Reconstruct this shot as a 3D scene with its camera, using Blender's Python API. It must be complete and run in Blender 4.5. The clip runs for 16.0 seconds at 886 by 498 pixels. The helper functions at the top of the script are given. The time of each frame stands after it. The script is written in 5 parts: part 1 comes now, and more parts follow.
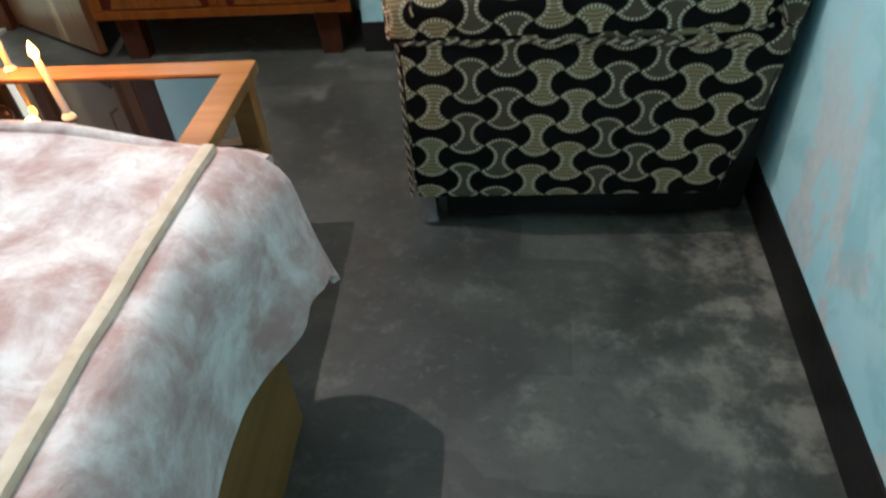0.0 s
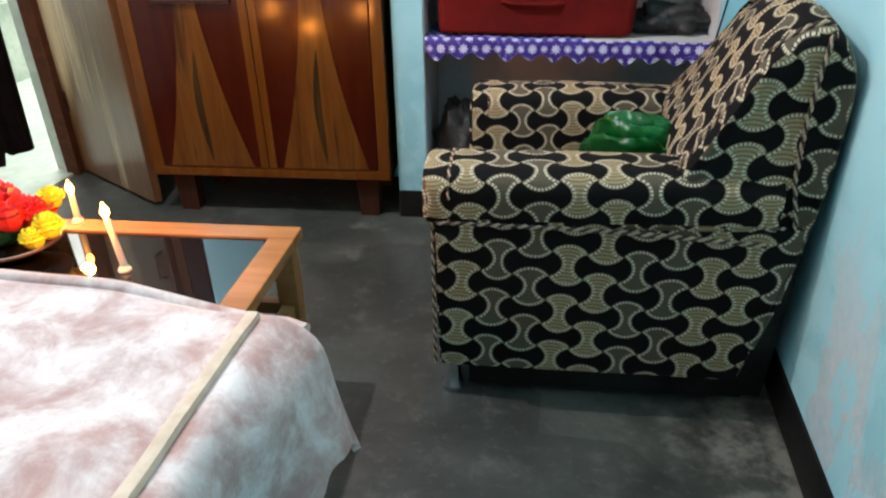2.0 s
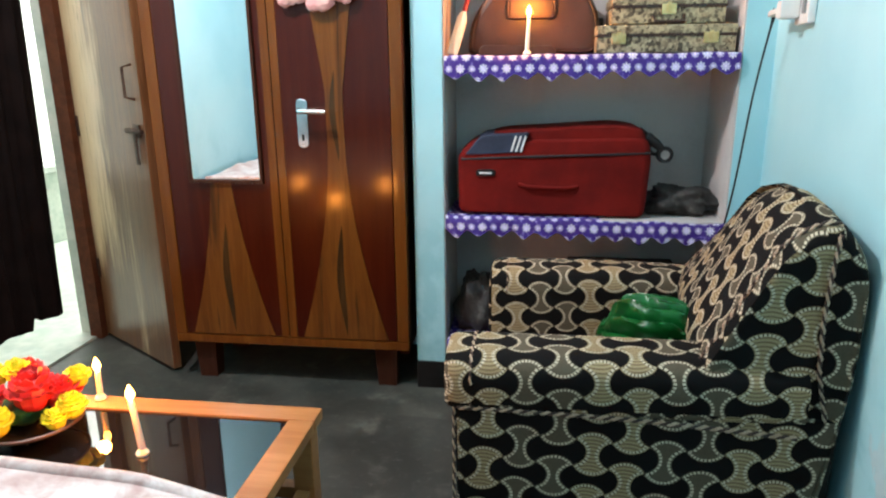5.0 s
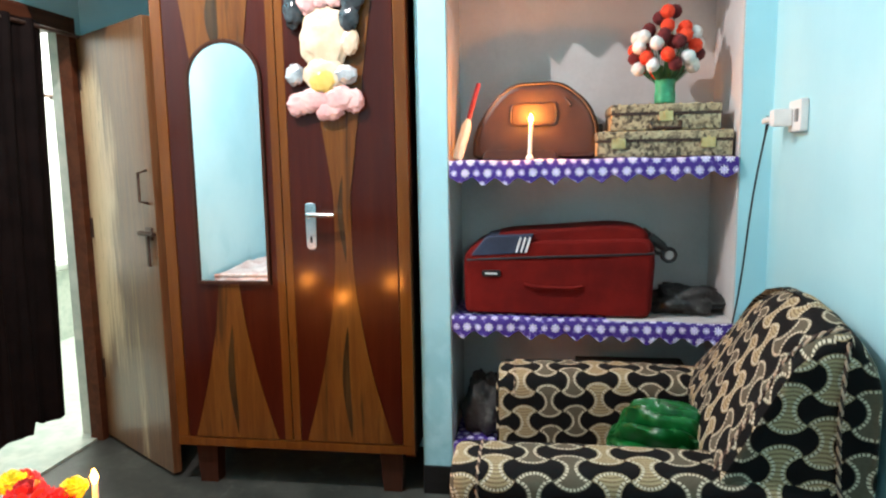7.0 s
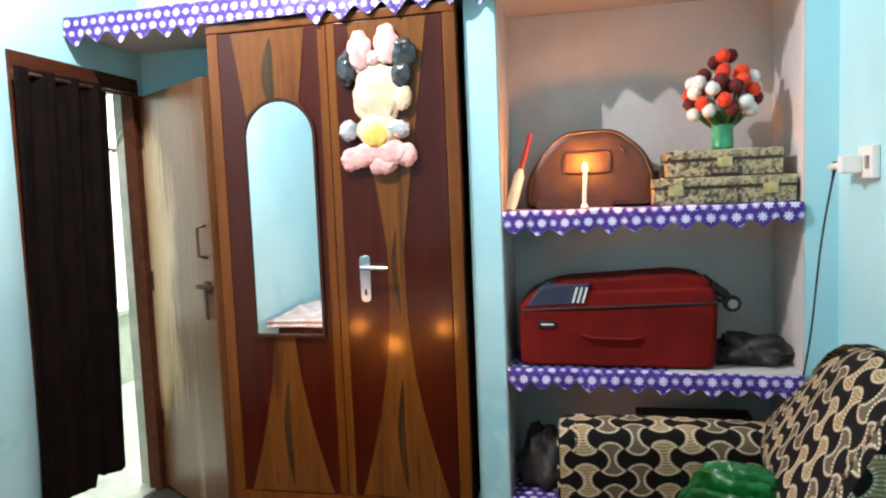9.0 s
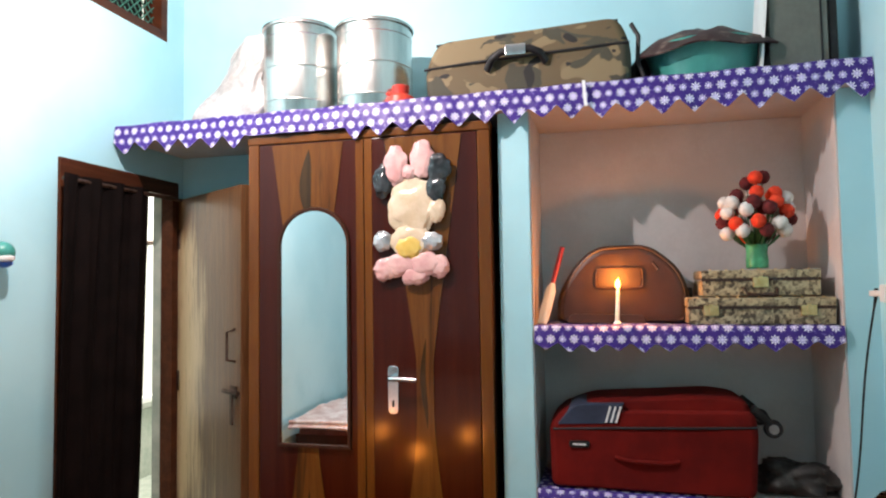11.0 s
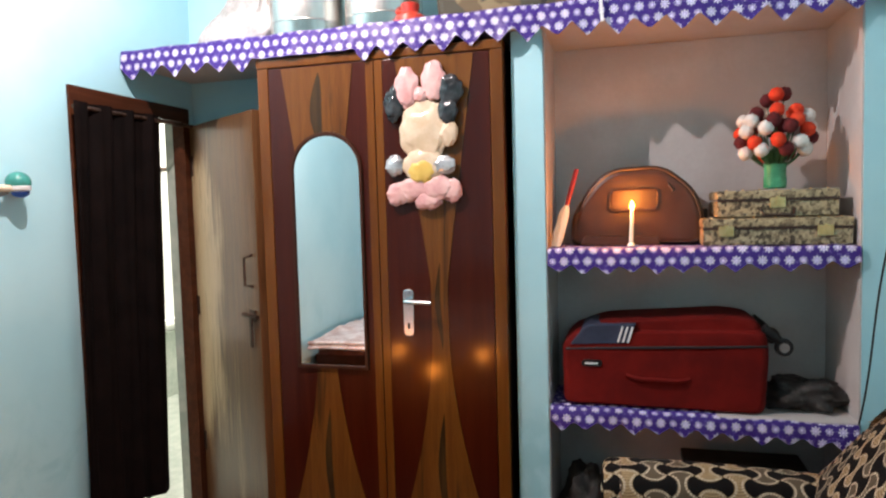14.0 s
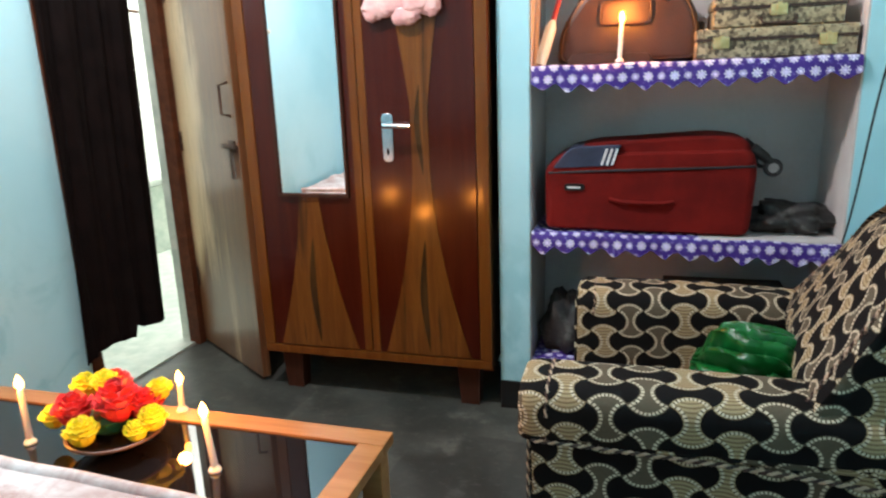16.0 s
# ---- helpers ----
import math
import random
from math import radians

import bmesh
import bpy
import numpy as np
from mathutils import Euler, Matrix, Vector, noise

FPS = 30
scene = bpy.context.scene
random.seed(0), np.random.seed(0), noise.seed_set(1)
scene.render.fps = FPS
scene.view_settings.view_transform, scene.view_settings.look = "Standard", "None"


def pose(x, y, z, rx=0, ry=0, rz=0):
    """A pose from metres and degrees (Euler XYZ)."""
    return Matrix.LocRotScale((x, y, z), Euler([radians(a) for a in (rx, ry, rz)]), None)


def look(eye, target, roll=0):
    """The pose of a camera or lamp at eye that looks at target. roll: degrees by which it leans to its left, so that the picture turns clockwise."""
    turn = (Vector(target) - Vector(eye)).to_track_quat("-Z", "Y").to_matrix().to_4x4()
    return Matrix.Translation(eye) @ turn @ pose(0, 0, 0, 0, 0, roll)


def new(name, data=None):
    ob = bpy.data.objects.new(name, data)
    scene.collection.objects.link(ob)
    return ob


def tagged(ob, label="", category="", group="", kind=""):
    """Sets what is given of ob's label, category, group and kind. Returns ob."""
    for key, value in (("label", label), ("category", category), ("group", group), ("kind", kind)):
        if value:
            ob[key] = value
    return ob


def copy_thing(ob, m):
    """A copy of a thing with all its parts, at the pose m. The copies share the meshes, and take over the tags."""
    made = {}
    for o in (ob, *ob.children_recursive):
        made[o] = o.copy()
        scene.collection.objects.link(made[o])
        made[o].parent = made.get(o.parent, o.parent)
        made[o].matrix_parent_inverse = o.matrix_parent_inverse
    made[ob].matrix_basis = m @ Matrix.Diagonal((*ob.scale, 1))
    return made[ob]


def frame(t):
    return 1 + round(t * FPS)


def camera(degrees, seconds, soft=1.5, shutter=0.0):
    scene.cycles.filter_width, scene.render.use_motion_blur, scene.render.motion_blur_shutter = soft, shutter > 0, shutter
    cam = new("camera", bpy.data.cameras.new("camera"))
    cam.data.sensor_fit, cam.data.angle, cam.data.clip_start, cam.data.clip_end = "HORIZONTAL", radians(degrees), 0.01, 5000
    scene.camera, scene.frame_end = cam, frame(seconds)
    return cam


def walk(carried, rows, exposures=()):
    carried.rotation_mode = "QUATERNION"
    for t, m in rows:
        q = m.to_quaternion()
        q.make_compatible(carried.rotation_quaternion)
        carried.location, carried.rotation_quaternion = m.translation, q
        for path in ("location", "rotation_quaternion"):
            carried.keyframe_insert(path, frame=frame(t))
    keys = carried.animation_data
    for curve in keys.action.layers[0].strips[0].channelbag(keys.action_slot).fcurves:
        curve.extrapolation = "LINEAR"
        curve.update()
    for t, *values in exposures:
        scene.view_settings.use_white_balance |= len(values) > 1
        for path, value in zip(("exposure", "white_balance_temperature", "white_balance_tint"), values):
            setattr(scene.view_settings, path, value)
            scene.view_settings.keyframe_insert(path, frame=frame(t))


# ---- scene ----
cam = camera(66.8, 16.0, 2.1, 0.5)
PATH = [
    (0, (-0.69, -2.351, 1.078), (-0.834, -0.844, -0.23), -4.2),
    (0.5, (-0.687, -2.374, 1.11), (-0.815, -0.778, -0.089), -3.0),
    (1, (-0.687, -2.36, 1.119), (-0.806, -0.698, 0.013), -1.7),
    (1.5, (-0.694, -2.363, 1.136), (-0.855, -0.65, 0.116), -1.1),
    (2, (-0.697, -2.374, 1.15), (-0.907, -0.622, 0.209), -1.0),
    (2.5, (-0.704, -2.367, 1.163), (-0.912, -0.573, 0.302), -0.7),
    (3, (-0.71, -2.368, 1.177), (-0.943, -0.544, 0.391), -1.5),
    (3.5, (-0.716, -2.367, 1.188), (-0.958, -0.505, 0.5), -1.1),
    (4, (-0.723, -2.373, 1.202), (-0.976, -0.493, 0.571), -0.6),
    (6.5, (-0.705, -2.371, 1.25), (-0.99, -0.417, 0.927), -0.9),
    (7, (-0.709, -2.372, 1.262), (-1.0, -0.41, 1.005), -1.0),
    (7.5, (-0.713, -2.396, 1.271), (-1.042, -0.433, 1.074), -1.0),
    (8, (-0.725, -2.385, 1.272), (-1.083, -0.425, 1.09), -0.8),
    (8.5, (-0.732, -2.369, 1.286), (-1.12, -0.413, 1.132), -1.0),
    (9, (-0.748, -2.356, 1.328), (-1.166, -0.407, 1.172), -2.3),
    (9.5, (-0.76, -2.347, 1.328), (-1.263, -0.412, 1.296), -1.1),
    (12, (-0.791, -2.363, 1.459), (-1.248, -0.419, 1.577), -1.0),
    (12.5, (-0.793, -2.356, 1.456), (-1.27, -0.415, 1.529), -1.0),
    (13, (-0.783, -2.347, 1.436), (-1.269, -0.407, 1.432), -1.3),
    (13.5, (-0.785, -2.35, 1.43), (-1.284, -0.414, 1.368), -1.3),
    (14, (-0.779, -2.356, 1.422), (-1.297, -0.429, 1.298), -1.6),
    (14.5, (-0.772, -2.349, 1.393), (-1.342, -0.445, 1.171), -1.6),
    (15, (-0.719, -2.357, 1.35), (-1.319, -0.479, 1.013), -1.1),
    (15.5, (-0.678, -2.351, 1.275), (-1.325, -0.515, 0.816), -1.3),
    (15.8, (-0.672, -2.316, 1.247), (-1.271, -0.468, 0.768), -1.6),
    (16, (-0.679, -2.291, 1.236), (-1.23, -0.432, 0.744), -2.0),
]
walk(cam, [(t, look(e, g, r)) for t, e, g, r in PATH], [(0, -0.02, 6800, 14), (0.6, 0.1, 6600, 12), (2.5, 0.08, 6550, 13), (7, 0.2, 6700, 12), (9.5, 0.1, 6750, 13), (12, -0.72, 7500, 25), (13.5, -0.62, 7450, 25), (14.2, -0.35, 7150, 21), (14.6, -0.1, 7000, 19), (15.2, 0.1, 6950, 17), (16, 0.05, 6650, 13)])

# ---- light ----
world = bpy.data.worlds.new("world")
scene.world = world
world.use_nodes = True
wnt = world.node_tree
sky = wnt.nodes.new("ShaderNodeTexSky")
sky.sky_type, sky.sun_disc, sky.sun_elevation, sky.sun_rotation = "NISHITA", False, radians(40), radians(200)
wnt.links.new(sky.outputs[0], wnt.nodes["Background"].inputs[0])
wnt.nodes["Background"].inputs[1].default_value = 0.1


def lamp(name, kind, place, energy, color, size=0.05, target=None, size_y=None):
    data = bpy.data.lights.new(name, kind)
    data.energy, data.color = energy, color
    if kind == "AREA":
        data.size = size
        if size_y:
            data.shape, data.size_y = "RECTANGLE", size_y
    elif kind == "POINT":
        data.shadow_soft_size = size
    ob = new(name, data)
    ob.matrix_world = look(place, target) if target else Matrix.Translation(place)
    return ob


BULB = Vector((-1.98, -0.92, 2.66))
lamp("bulb_light", "POINT", BULB, 160, (0.97, 0.90, 0.91), 0.014)
lamp("hall_daylight", "AREA", (-3.55, 2.3, 3.25), 190, (0.97, 1.0, 0.97), 1.0, (-3.55, 2.0, 0.0), 1.8)


# ---- materials ----
def material(name, color, rough=0.6, metal=0.0, **extra):
    m = bpy.data.materials.new(name)
    m.use_nodes = True
    b = m.node_tree.nodes["Principled BSDF"]
    b.inputs["Base Color"].default_value = (*color, 1)
    b.inputs["Roughness"].default_value = rough
    b.inputs["Metallic"].default_value = metal
    for key, value in extra.items():
        b.inputs[key.replace("_", " ")].default_value = value
    return m


class Graph:
    """Short hand for building a node graph."""

    def __init__(self, m):
        self.t, self.b = m.node_tree, m.node_tree.nodes["Principled BSDF"]

    def put(self, socket, value):
        if isinstance(value, bpy.types.NodeSocket):
            self.t.links.new(value, socket)
        else:
            socket.default_value = value

    def coords(self, kind="Object"):
        return self.t.nodes.new("ShaderNodeTexCoord").outputs[kind]

    def mapping(self, vec, scale=(1, 1, 1), turn=(0, 0, 0), loc=(0, 0, 0)):
        n = self.t.nodes.new("ShaderNodeMapping")
        self.put(n.inputs["Vector"], vec)
        n.inputs["Scale"].default_value, n.inputs["Rotation"].default_value = scale, [radians(a) for a in turn]
        n.inputs["Location"].default_value = loc
        return n.outputs[0]

    def noise(self, vec, scale, detail=4, rough=0.55, twist=0.0):
        n = self.t.nodes.new("ShaderNodeTexNoise")
        self.put(n.inputs["Vector"], vec)
        n.inputs["Scale"].default_value, n.inputs["Detail"].default_value = scale, detail
        n.inputs["Roughness"].default_value, n.inputs["Distortion"].default_value = rough, twist
        return n.outputs["Fac"]

    def math(self, op, a, b=0.0, c=0.0):
        n = self.t.nodes.new("ShaderNodeMath")
        n.operation = op
        for s, v in zip(n.inputs, (a, b, c)):
            self.put(s, v)
        return n.outputs[0]

    def step(self, v, lo, hi):
        n = self.t.nodes.new("ShaderNodeMapRange")
        n.interpolation_type = "SMOOTHSTEP"
        self.put(n.inputs[0], v)
        n.inputs[1].default_value, n.inputs[2].default_value = lo, hi
        return n.outputs[0]

    def mix(self, f, a, b):
        n = self.t.nodes.new("ShaderNodeMix")
        n.data_type = "RGBA"
        self.put(n.inputs[0], f)
        self.put(n.inputs[6], (*a, 1) if isinstance(a, tuple) else a)
        self.put(n.inputs[7], (*b, 1) if isinstance(b, tuple) else b)
        return n.outputs[2]

    def split(self, vec):
        n = self.t.nodes.new("ShaderNodeSeparateXYZ")
        self.put(n.inputs[0], vec)
        return n.outputs

    def bump(self, height, strength=0.2, distance=0.01):
        n = self.t.nodes.new("ShaderNodeBump")
        self.put(n.inputs["Height"], height)
        n.inputs["Strength"].default_value, n.inputs["Distance"].default_value = strength, distance
        self.t.links.new(n.outputs[0], self.b.inputs["Normal"])

    def color(self, c):
        self.put(self.b.inputs["Base Color"], c)

    def rough(self, r):
        self.put(self.b.inputs["Roughness"], r)


def mottled(name, a, b, scale, rough=0.6, lo=0.35, hi=0.65, bump=0.15, fine=60, metal=0.0, stretch=(1, 1, 1), **extra):
    m = material(name, a, rough, metal, **extra)
    g = Graph(m)
    v = g.mapping(g.coords(), stretch)
    n = g.noise(v, scale, 5)
    f = g.noise(v, fine, 3)
    g.color(g.mix(g.step(g.math("ADD", g.math("MULTIPLY", n, 0.8), g.math("MULTIPLY", f, 0.2)), lo, hi), a, b))
    g.rough(g.math("ADD", rough - 0.06, g.math("MULTIPLY", f, 0.12)))
    if bump:
        g.bump(g.math("ADD", f, n), bump, 0.004)
    return m


def paint_material():
    """Pale blue wall paint with flaking patches low down."""
    m = material("blue_paint", (0.42, 0.68, 0.75), 0.5)
    g = Graph(m)
    v = g.coords()
    big, fine = g.noise(v, 1.6, 4), g.noise(v, 45, 4)
    c = g.mix(g.step(big, 0.35, 0.7), (0.34, 0.645, 0.72), (0.42, 0.715, 0.775))
    z = g.split(v)[2]
    low = g.step(z, 0.75, 0.25)
    flake = g.step(g.math("ADD", g.noise(g.mapping(v, (1, 1, 0.6)), 5.5, 5, 0.6), g.math("MULTIPLY", low, 0.13)), 0.635, 0.665)
    flake = g.math("MULTIPLY", g.math("MULTIPLY", flake, low), g.step(g.split(v)[0], -0.9, -0.5))
    c = g.mix(flake, c, g.mix(fine, (0.62, 0.69, 0.71), (0.40, 0.48, 0.52)))
    damp = g.math("MULTIPLY", g.step(g.noise(g.mapping(v, loc=(2, 7, 1)), 4.5, 5, 0.6, 0.5), 0.47, 0.62), g.step(z, 1.0, 0.35))
    c = g.mix(g.math("MULTIPLY", damp, 0.55), c, (0.20, 0.50, 0.58))
    g.color(c)
    g.rough(g.math("ADD", 0.35, g.math("MULTIPLY", big, 0.25)))
    g.bump(g.math("SUBTRACT", g.math("ADD", g.math("MULTIPLY", fine, 0.25), big), g.math("MULTIPLY", flake, 0.6)), 0.25, 0.006)
    return m


def floor_material():
    m = material("cement", (0.08, 0.085, 0.085), 0.45)
    g = Graph(m)
    v = g.coords()
    big, mid, fine = g.noise(v, 2.2, 5, 0.6, 0.4), g.noise(v, 9, 6, 0.65), g.noise(v, 90, 3)
    c = g.mix(g.step(big, 0.35, 0.68), (0.024, 0.027, 0.023), (0.070, 0.074, 0.064))
    c = g.mix(g.math("MULTIPLY", g.step(mid, 0.52, 0.72), 0.7), c, (0.135, 0.138, 0.118))
    patch = g.t.nodes.new("ShaderNodeTexVoronoi")
    patch.distance = "CHEBYCHEV"
    g.put(patch.inputs["Vector"], g.mapping(v, (1, 1, 1), (0, 0, 4)))
    patch.inputs["Scale"].default_value = 2.3
    tone = g.split(patch.outputs["Color"])[0]
    c = g.mix(g.math("MULTIPLY", g.step(tone, 0.35, 0.75), 0.5), c, (0.018, 0.020, 0.018))
    east = g.step(g.math("ADD", g.split(v)[0], g.math("MULTIPLY", big, 0.5)), -0.25, 0.25)
    c = g.mix(g.math("MULTIPLY", east, g.step(mid, 0.42, 0.62)), c, (0.19, 0.18, 0.15))
    scuff = g.noise(g.mapping(v, (1, 1.4, 1), (0, 0, 25)), 26, 7, 0.7, 0.6)
    c = g.mix(g.math("MULTIPLY", g.step(scuff, 0.53, 0.74), 0.32), c, (0.16, 0.165, 0.145))
    c = g.mix(g.math("MULTIPLY", g.step(scuff, 0.44, 0.32), 0.5), c, (0.018, 0.020, 0.018))
    c = g.mix(g.math("MULTIPLY", g.step(fine, 0.55, 0.8), 0.35), c, (0.02, 0.02, 0.02))
    g.color(c)
    g.rough(g.math("ADD", 0.3, g.math("MULTIPLY", mid, 0.35)))
    g.bump(g.math("ADD", mid, g.math("MULTIPLY", fine, 0.3)), 0.12, 0.004)
    return m


def wood_material(name, a, b, axis=2, scale=1.0, rough=0.35, streak=None, coat=0.0):
    """Wood with its grain along one axis."""
    m = material(name, a, rough)
    m.node_tree.nodes["Principled BSDF"].inputs["Coat Weight"].default_value = coat
    m.node_tree.nodes["Principled BSDF"].inputs["Coat Roughness"].default_value = 0.14
    m.node_tree.nodes["Principled BSDF"].inputs["Specular IOR Level"].default_value = 0.12
    g = Graph(m)
    st = [9.0, 9.0, 9.0]
    st[axis] = 0.55
    v = g.mapping(g.coords(), [s * scale for s in st])
    n, f = g.noise(v, 2.2, 5, 0.6, 0.6), g.noise(g.mapping(v, (5, 5, 5)), 4.0, 4)
    c = g.mix(g.step(g.math("ADD", g.math("MULTIPLY", n, 0.75), g.math("MULTIPLY", f, 0.25)), 0.33, 0.68), a, b)
    if streak:
        s = g.step(g.noise(g.mapping(g.coords(), [q * scale * 0.8 for q in st], loc=(3, 1, 7)), 2.6, 4, 0.6, 0.8), 0.55, 0.72)
        c = g.mix(s, c, streak)
    g.color(c)
    g.rough(g.math("ADD", rough - 0.05, g.math("MULTIPLY", f, 0.1)))
    g.bump(f, 0.06, 0.002)
    return m


def weathered_glare_material():
    """Varnished plywood worn to pale streaks, with the hall's glare painted in as more pale."""
    m = material("weathered_ply_with_glare", (0.3, 0.2, 0.1), 0.3)
    b = m.node_tree.nodes["Principled BSDF"]
    b.inputs["Coat Weight"].default_value, b.inputs["Coat Roughness"].default_value = 0.55, 0.24
    g = Graph(m)
    v = g.coords()
    long_ = g.noise(g.mapping(v, (22, 22, 1.1)), 2.0, 6, 0.65, 0.7)
    fine = g.noise(g.mapping(v, (70, 70, 3)), 2.0, 4, 0.6, 0.5)
    worn = g.noise(g.mapping(v, (3.0, 3.0, 0.9)), 1.3, 4, 0.55, 0.4)
    c = g.mix(g.step(long_, 0.35, 0.65), (0.100, 0.039, 0.013), (0.18, 0.082, 0.033))
    pale = g.mix(fine, (0.52, 0.37, 0.20), (0.74, 0.58, 0.36))
    # extra pale towards the hinge at mid height: hall glare put into the colour
    along = g.step(g.math("ADD", g.split(v)[0], g.math("MULTIPLY", worn, 0.2)), 0.62, 0.15)
    tall = g.math("MULTIPLY", g.step(g.split(v)[2], 0.15, 0.7), g.step(g.split(v)[2], 1.85, 1.45))
    worn = g.math("ADD", worn, g.math("SUBTRACT", g.math("MULTIPLY", g.math("MULTIPLY", along, tall), 0.42), 0.2))
    c = g.mix(g.step(g.math("ADD", worn, g.math("MULTIPLY", long_, 0.5)), 0.66, 0.92), c, pale)
    c = g.mix(g.math("MULTIPLY", g.step(g.math("ADD", fine, long_), 1.10, 1.25), 0.8), c, (0.075, 0.04, 0.02))
    g.color(c)
    g.rough(g.math("ADD", 0.22, g.math("MULTIPLY", long_, 0.3)))
    g.bump(g.math("ADD", fine, long_), 0.25, 0.003)
    return m


def old_case_material():
    """Worn patchwork leather, brown squares rubbed to gold."""
    m = material("aged_patch_leather", (0.2, 0.15, 0.07), 0.42)
    g = Graph(m)
    v = g.coords()
    cell = g.t.nodes.new("ShaderNodeTexVoronoi")
    cell.distance = "CHEBYCHEV"
    g.put(cell.inputs["Vector"], g.mapping(v, (1, 1, 1), (0, 3, 0)))
    cell.inputs["Scale"].default_value = 85
    tone = g.split(cell.outputs["Color"])[0]
    big, fine = g.noise(v, 9, 4), g.noise(v, 120, 4, 0.65)
    k = g.math("ADD", g.math("MULTIPLY", tone, 0.45), g.math("ADD", g.math("MULTIPLY", big, 0.45), g.math("MULTIPLY", fine, 0.55)))
    c = g.mix(g.step(k, 0.44, 0.95), (0.040, 0.026, 0.013), (0.46, 0.37, 0.22))
    g.color(c)
    g.rough(g.math("ADD", 0.3, g.math("MULTIPLY", fine, 0.3)))
    g.bump(k, 0.4, 0.003)
    return m


def sofa_material():
    """Woven cloth with interlocked black and beige bow shapes."""
    m = material("patterned_upholstery", (0.3, 0.26, 0.2), 0.85, Specular_IOR_Level=0.15)
    g = Graph(m)
    uv = g.coords("UV")
    wob = g.noise(uv, 6, 2)
    s = g.split(g.mapping(uv, (12.6, 15.2, 1), (0, 0, 4)))
    u, v = g.math("ADD", s[0], g.math("MULTIPLY", wob, 0.25)), g.math("ADD", s[1], g.math("MULTIPLY", wob, 0.2))
    iu, iv = g.math("FLOOR", u), g.math("FLOOR", v)
    p, q = g.math("SUBTRACT", g.math("FRACT", u), 0.5), g.math("SUBTRACT", g.math("FRACT", v), 0.5)
    odd = g.math("FLOORED_MODULO", g.math("ADD", iu, iv), 2.0)
    e, r = 0.72, math.hypot(0.5, 0.22)
    over = g.math("SUBTRACT", e, g.math("ABSOLUTE", q))
    side = g.math("SUBTRACT", e, g.math("ABSOLUTE", p))
    d1 = g.math("SUBTRACT", g.math("SQRT", g.math("ADD", g.math("MULTIPLY", p, p), g.math("MULTIPLY", over, over))), r)
    d2 = g.math("SUBTRACT", r, g.math("SQRT", g.math("ADD", g.math("MULTIPLY", q, q), g.math("MULTIPLY", side, side))))
    turn1, turn2 = g.math("ARCTAN2", over, p), g.math("ARCTAN2", q, side)
    d = g.math("ADD", g.math("MULTIPLY", d1, g.math("SUBTRACT", 1.0, odd)), g.math("MULTIPLY", d2, odd))
    turn = g.math("ADD", g.math("MULTIPLY", turn1, g.math("SUBTRACT", 1.0, odd)), g.math("MULTIPLY", turn2, odd))
    black = g.step(d, 0.0, 0.025)
    rim = g.math("MULTIPLY", g.step(d, -0.115, -0.095), g.step(d, -0.01, -0.03))
    beads = g.step(g.math("SINE", g.math("MULTIPLY", turn, 30)), -0.75, -0.35)
    pick = g.math("LESS_THAN", g.math("FLOORED_MODULO", iu, 4.0), 1.9)
    rings = g.step(g.math("SINE", g.math("MULTIPLY", g.math("ADD", q, g.math("MULTIPLY", g.math("MULTIPLY", p, p), 0.7)), 44)), -0.8, 0.0)
    taupe = g.mix(g.noise(uv, 130, 2), (0.075, 0.062, 0.042), (0.118, 0.098, 0.067))
    cream = g.mix(rings, (0.17, 0.12, 0.06), (0.34, 0.262, 0.15))
    c = g.mix(pick, taupe, cream)
    c = g.mix(rim, c, g.mix(beads, (0.03, 0.025, 0.02), (0.60, 0.51, 0.37)))
    c = g.mix(black, c, (0.0035, 0.0035, 0.004))
    g.color(c)
    g.bump(g.math("ADD", g.noise(uv, 420, 2), g.math("MULTIPLY", d, 0.8)), 0.25, 0.002)
    return m


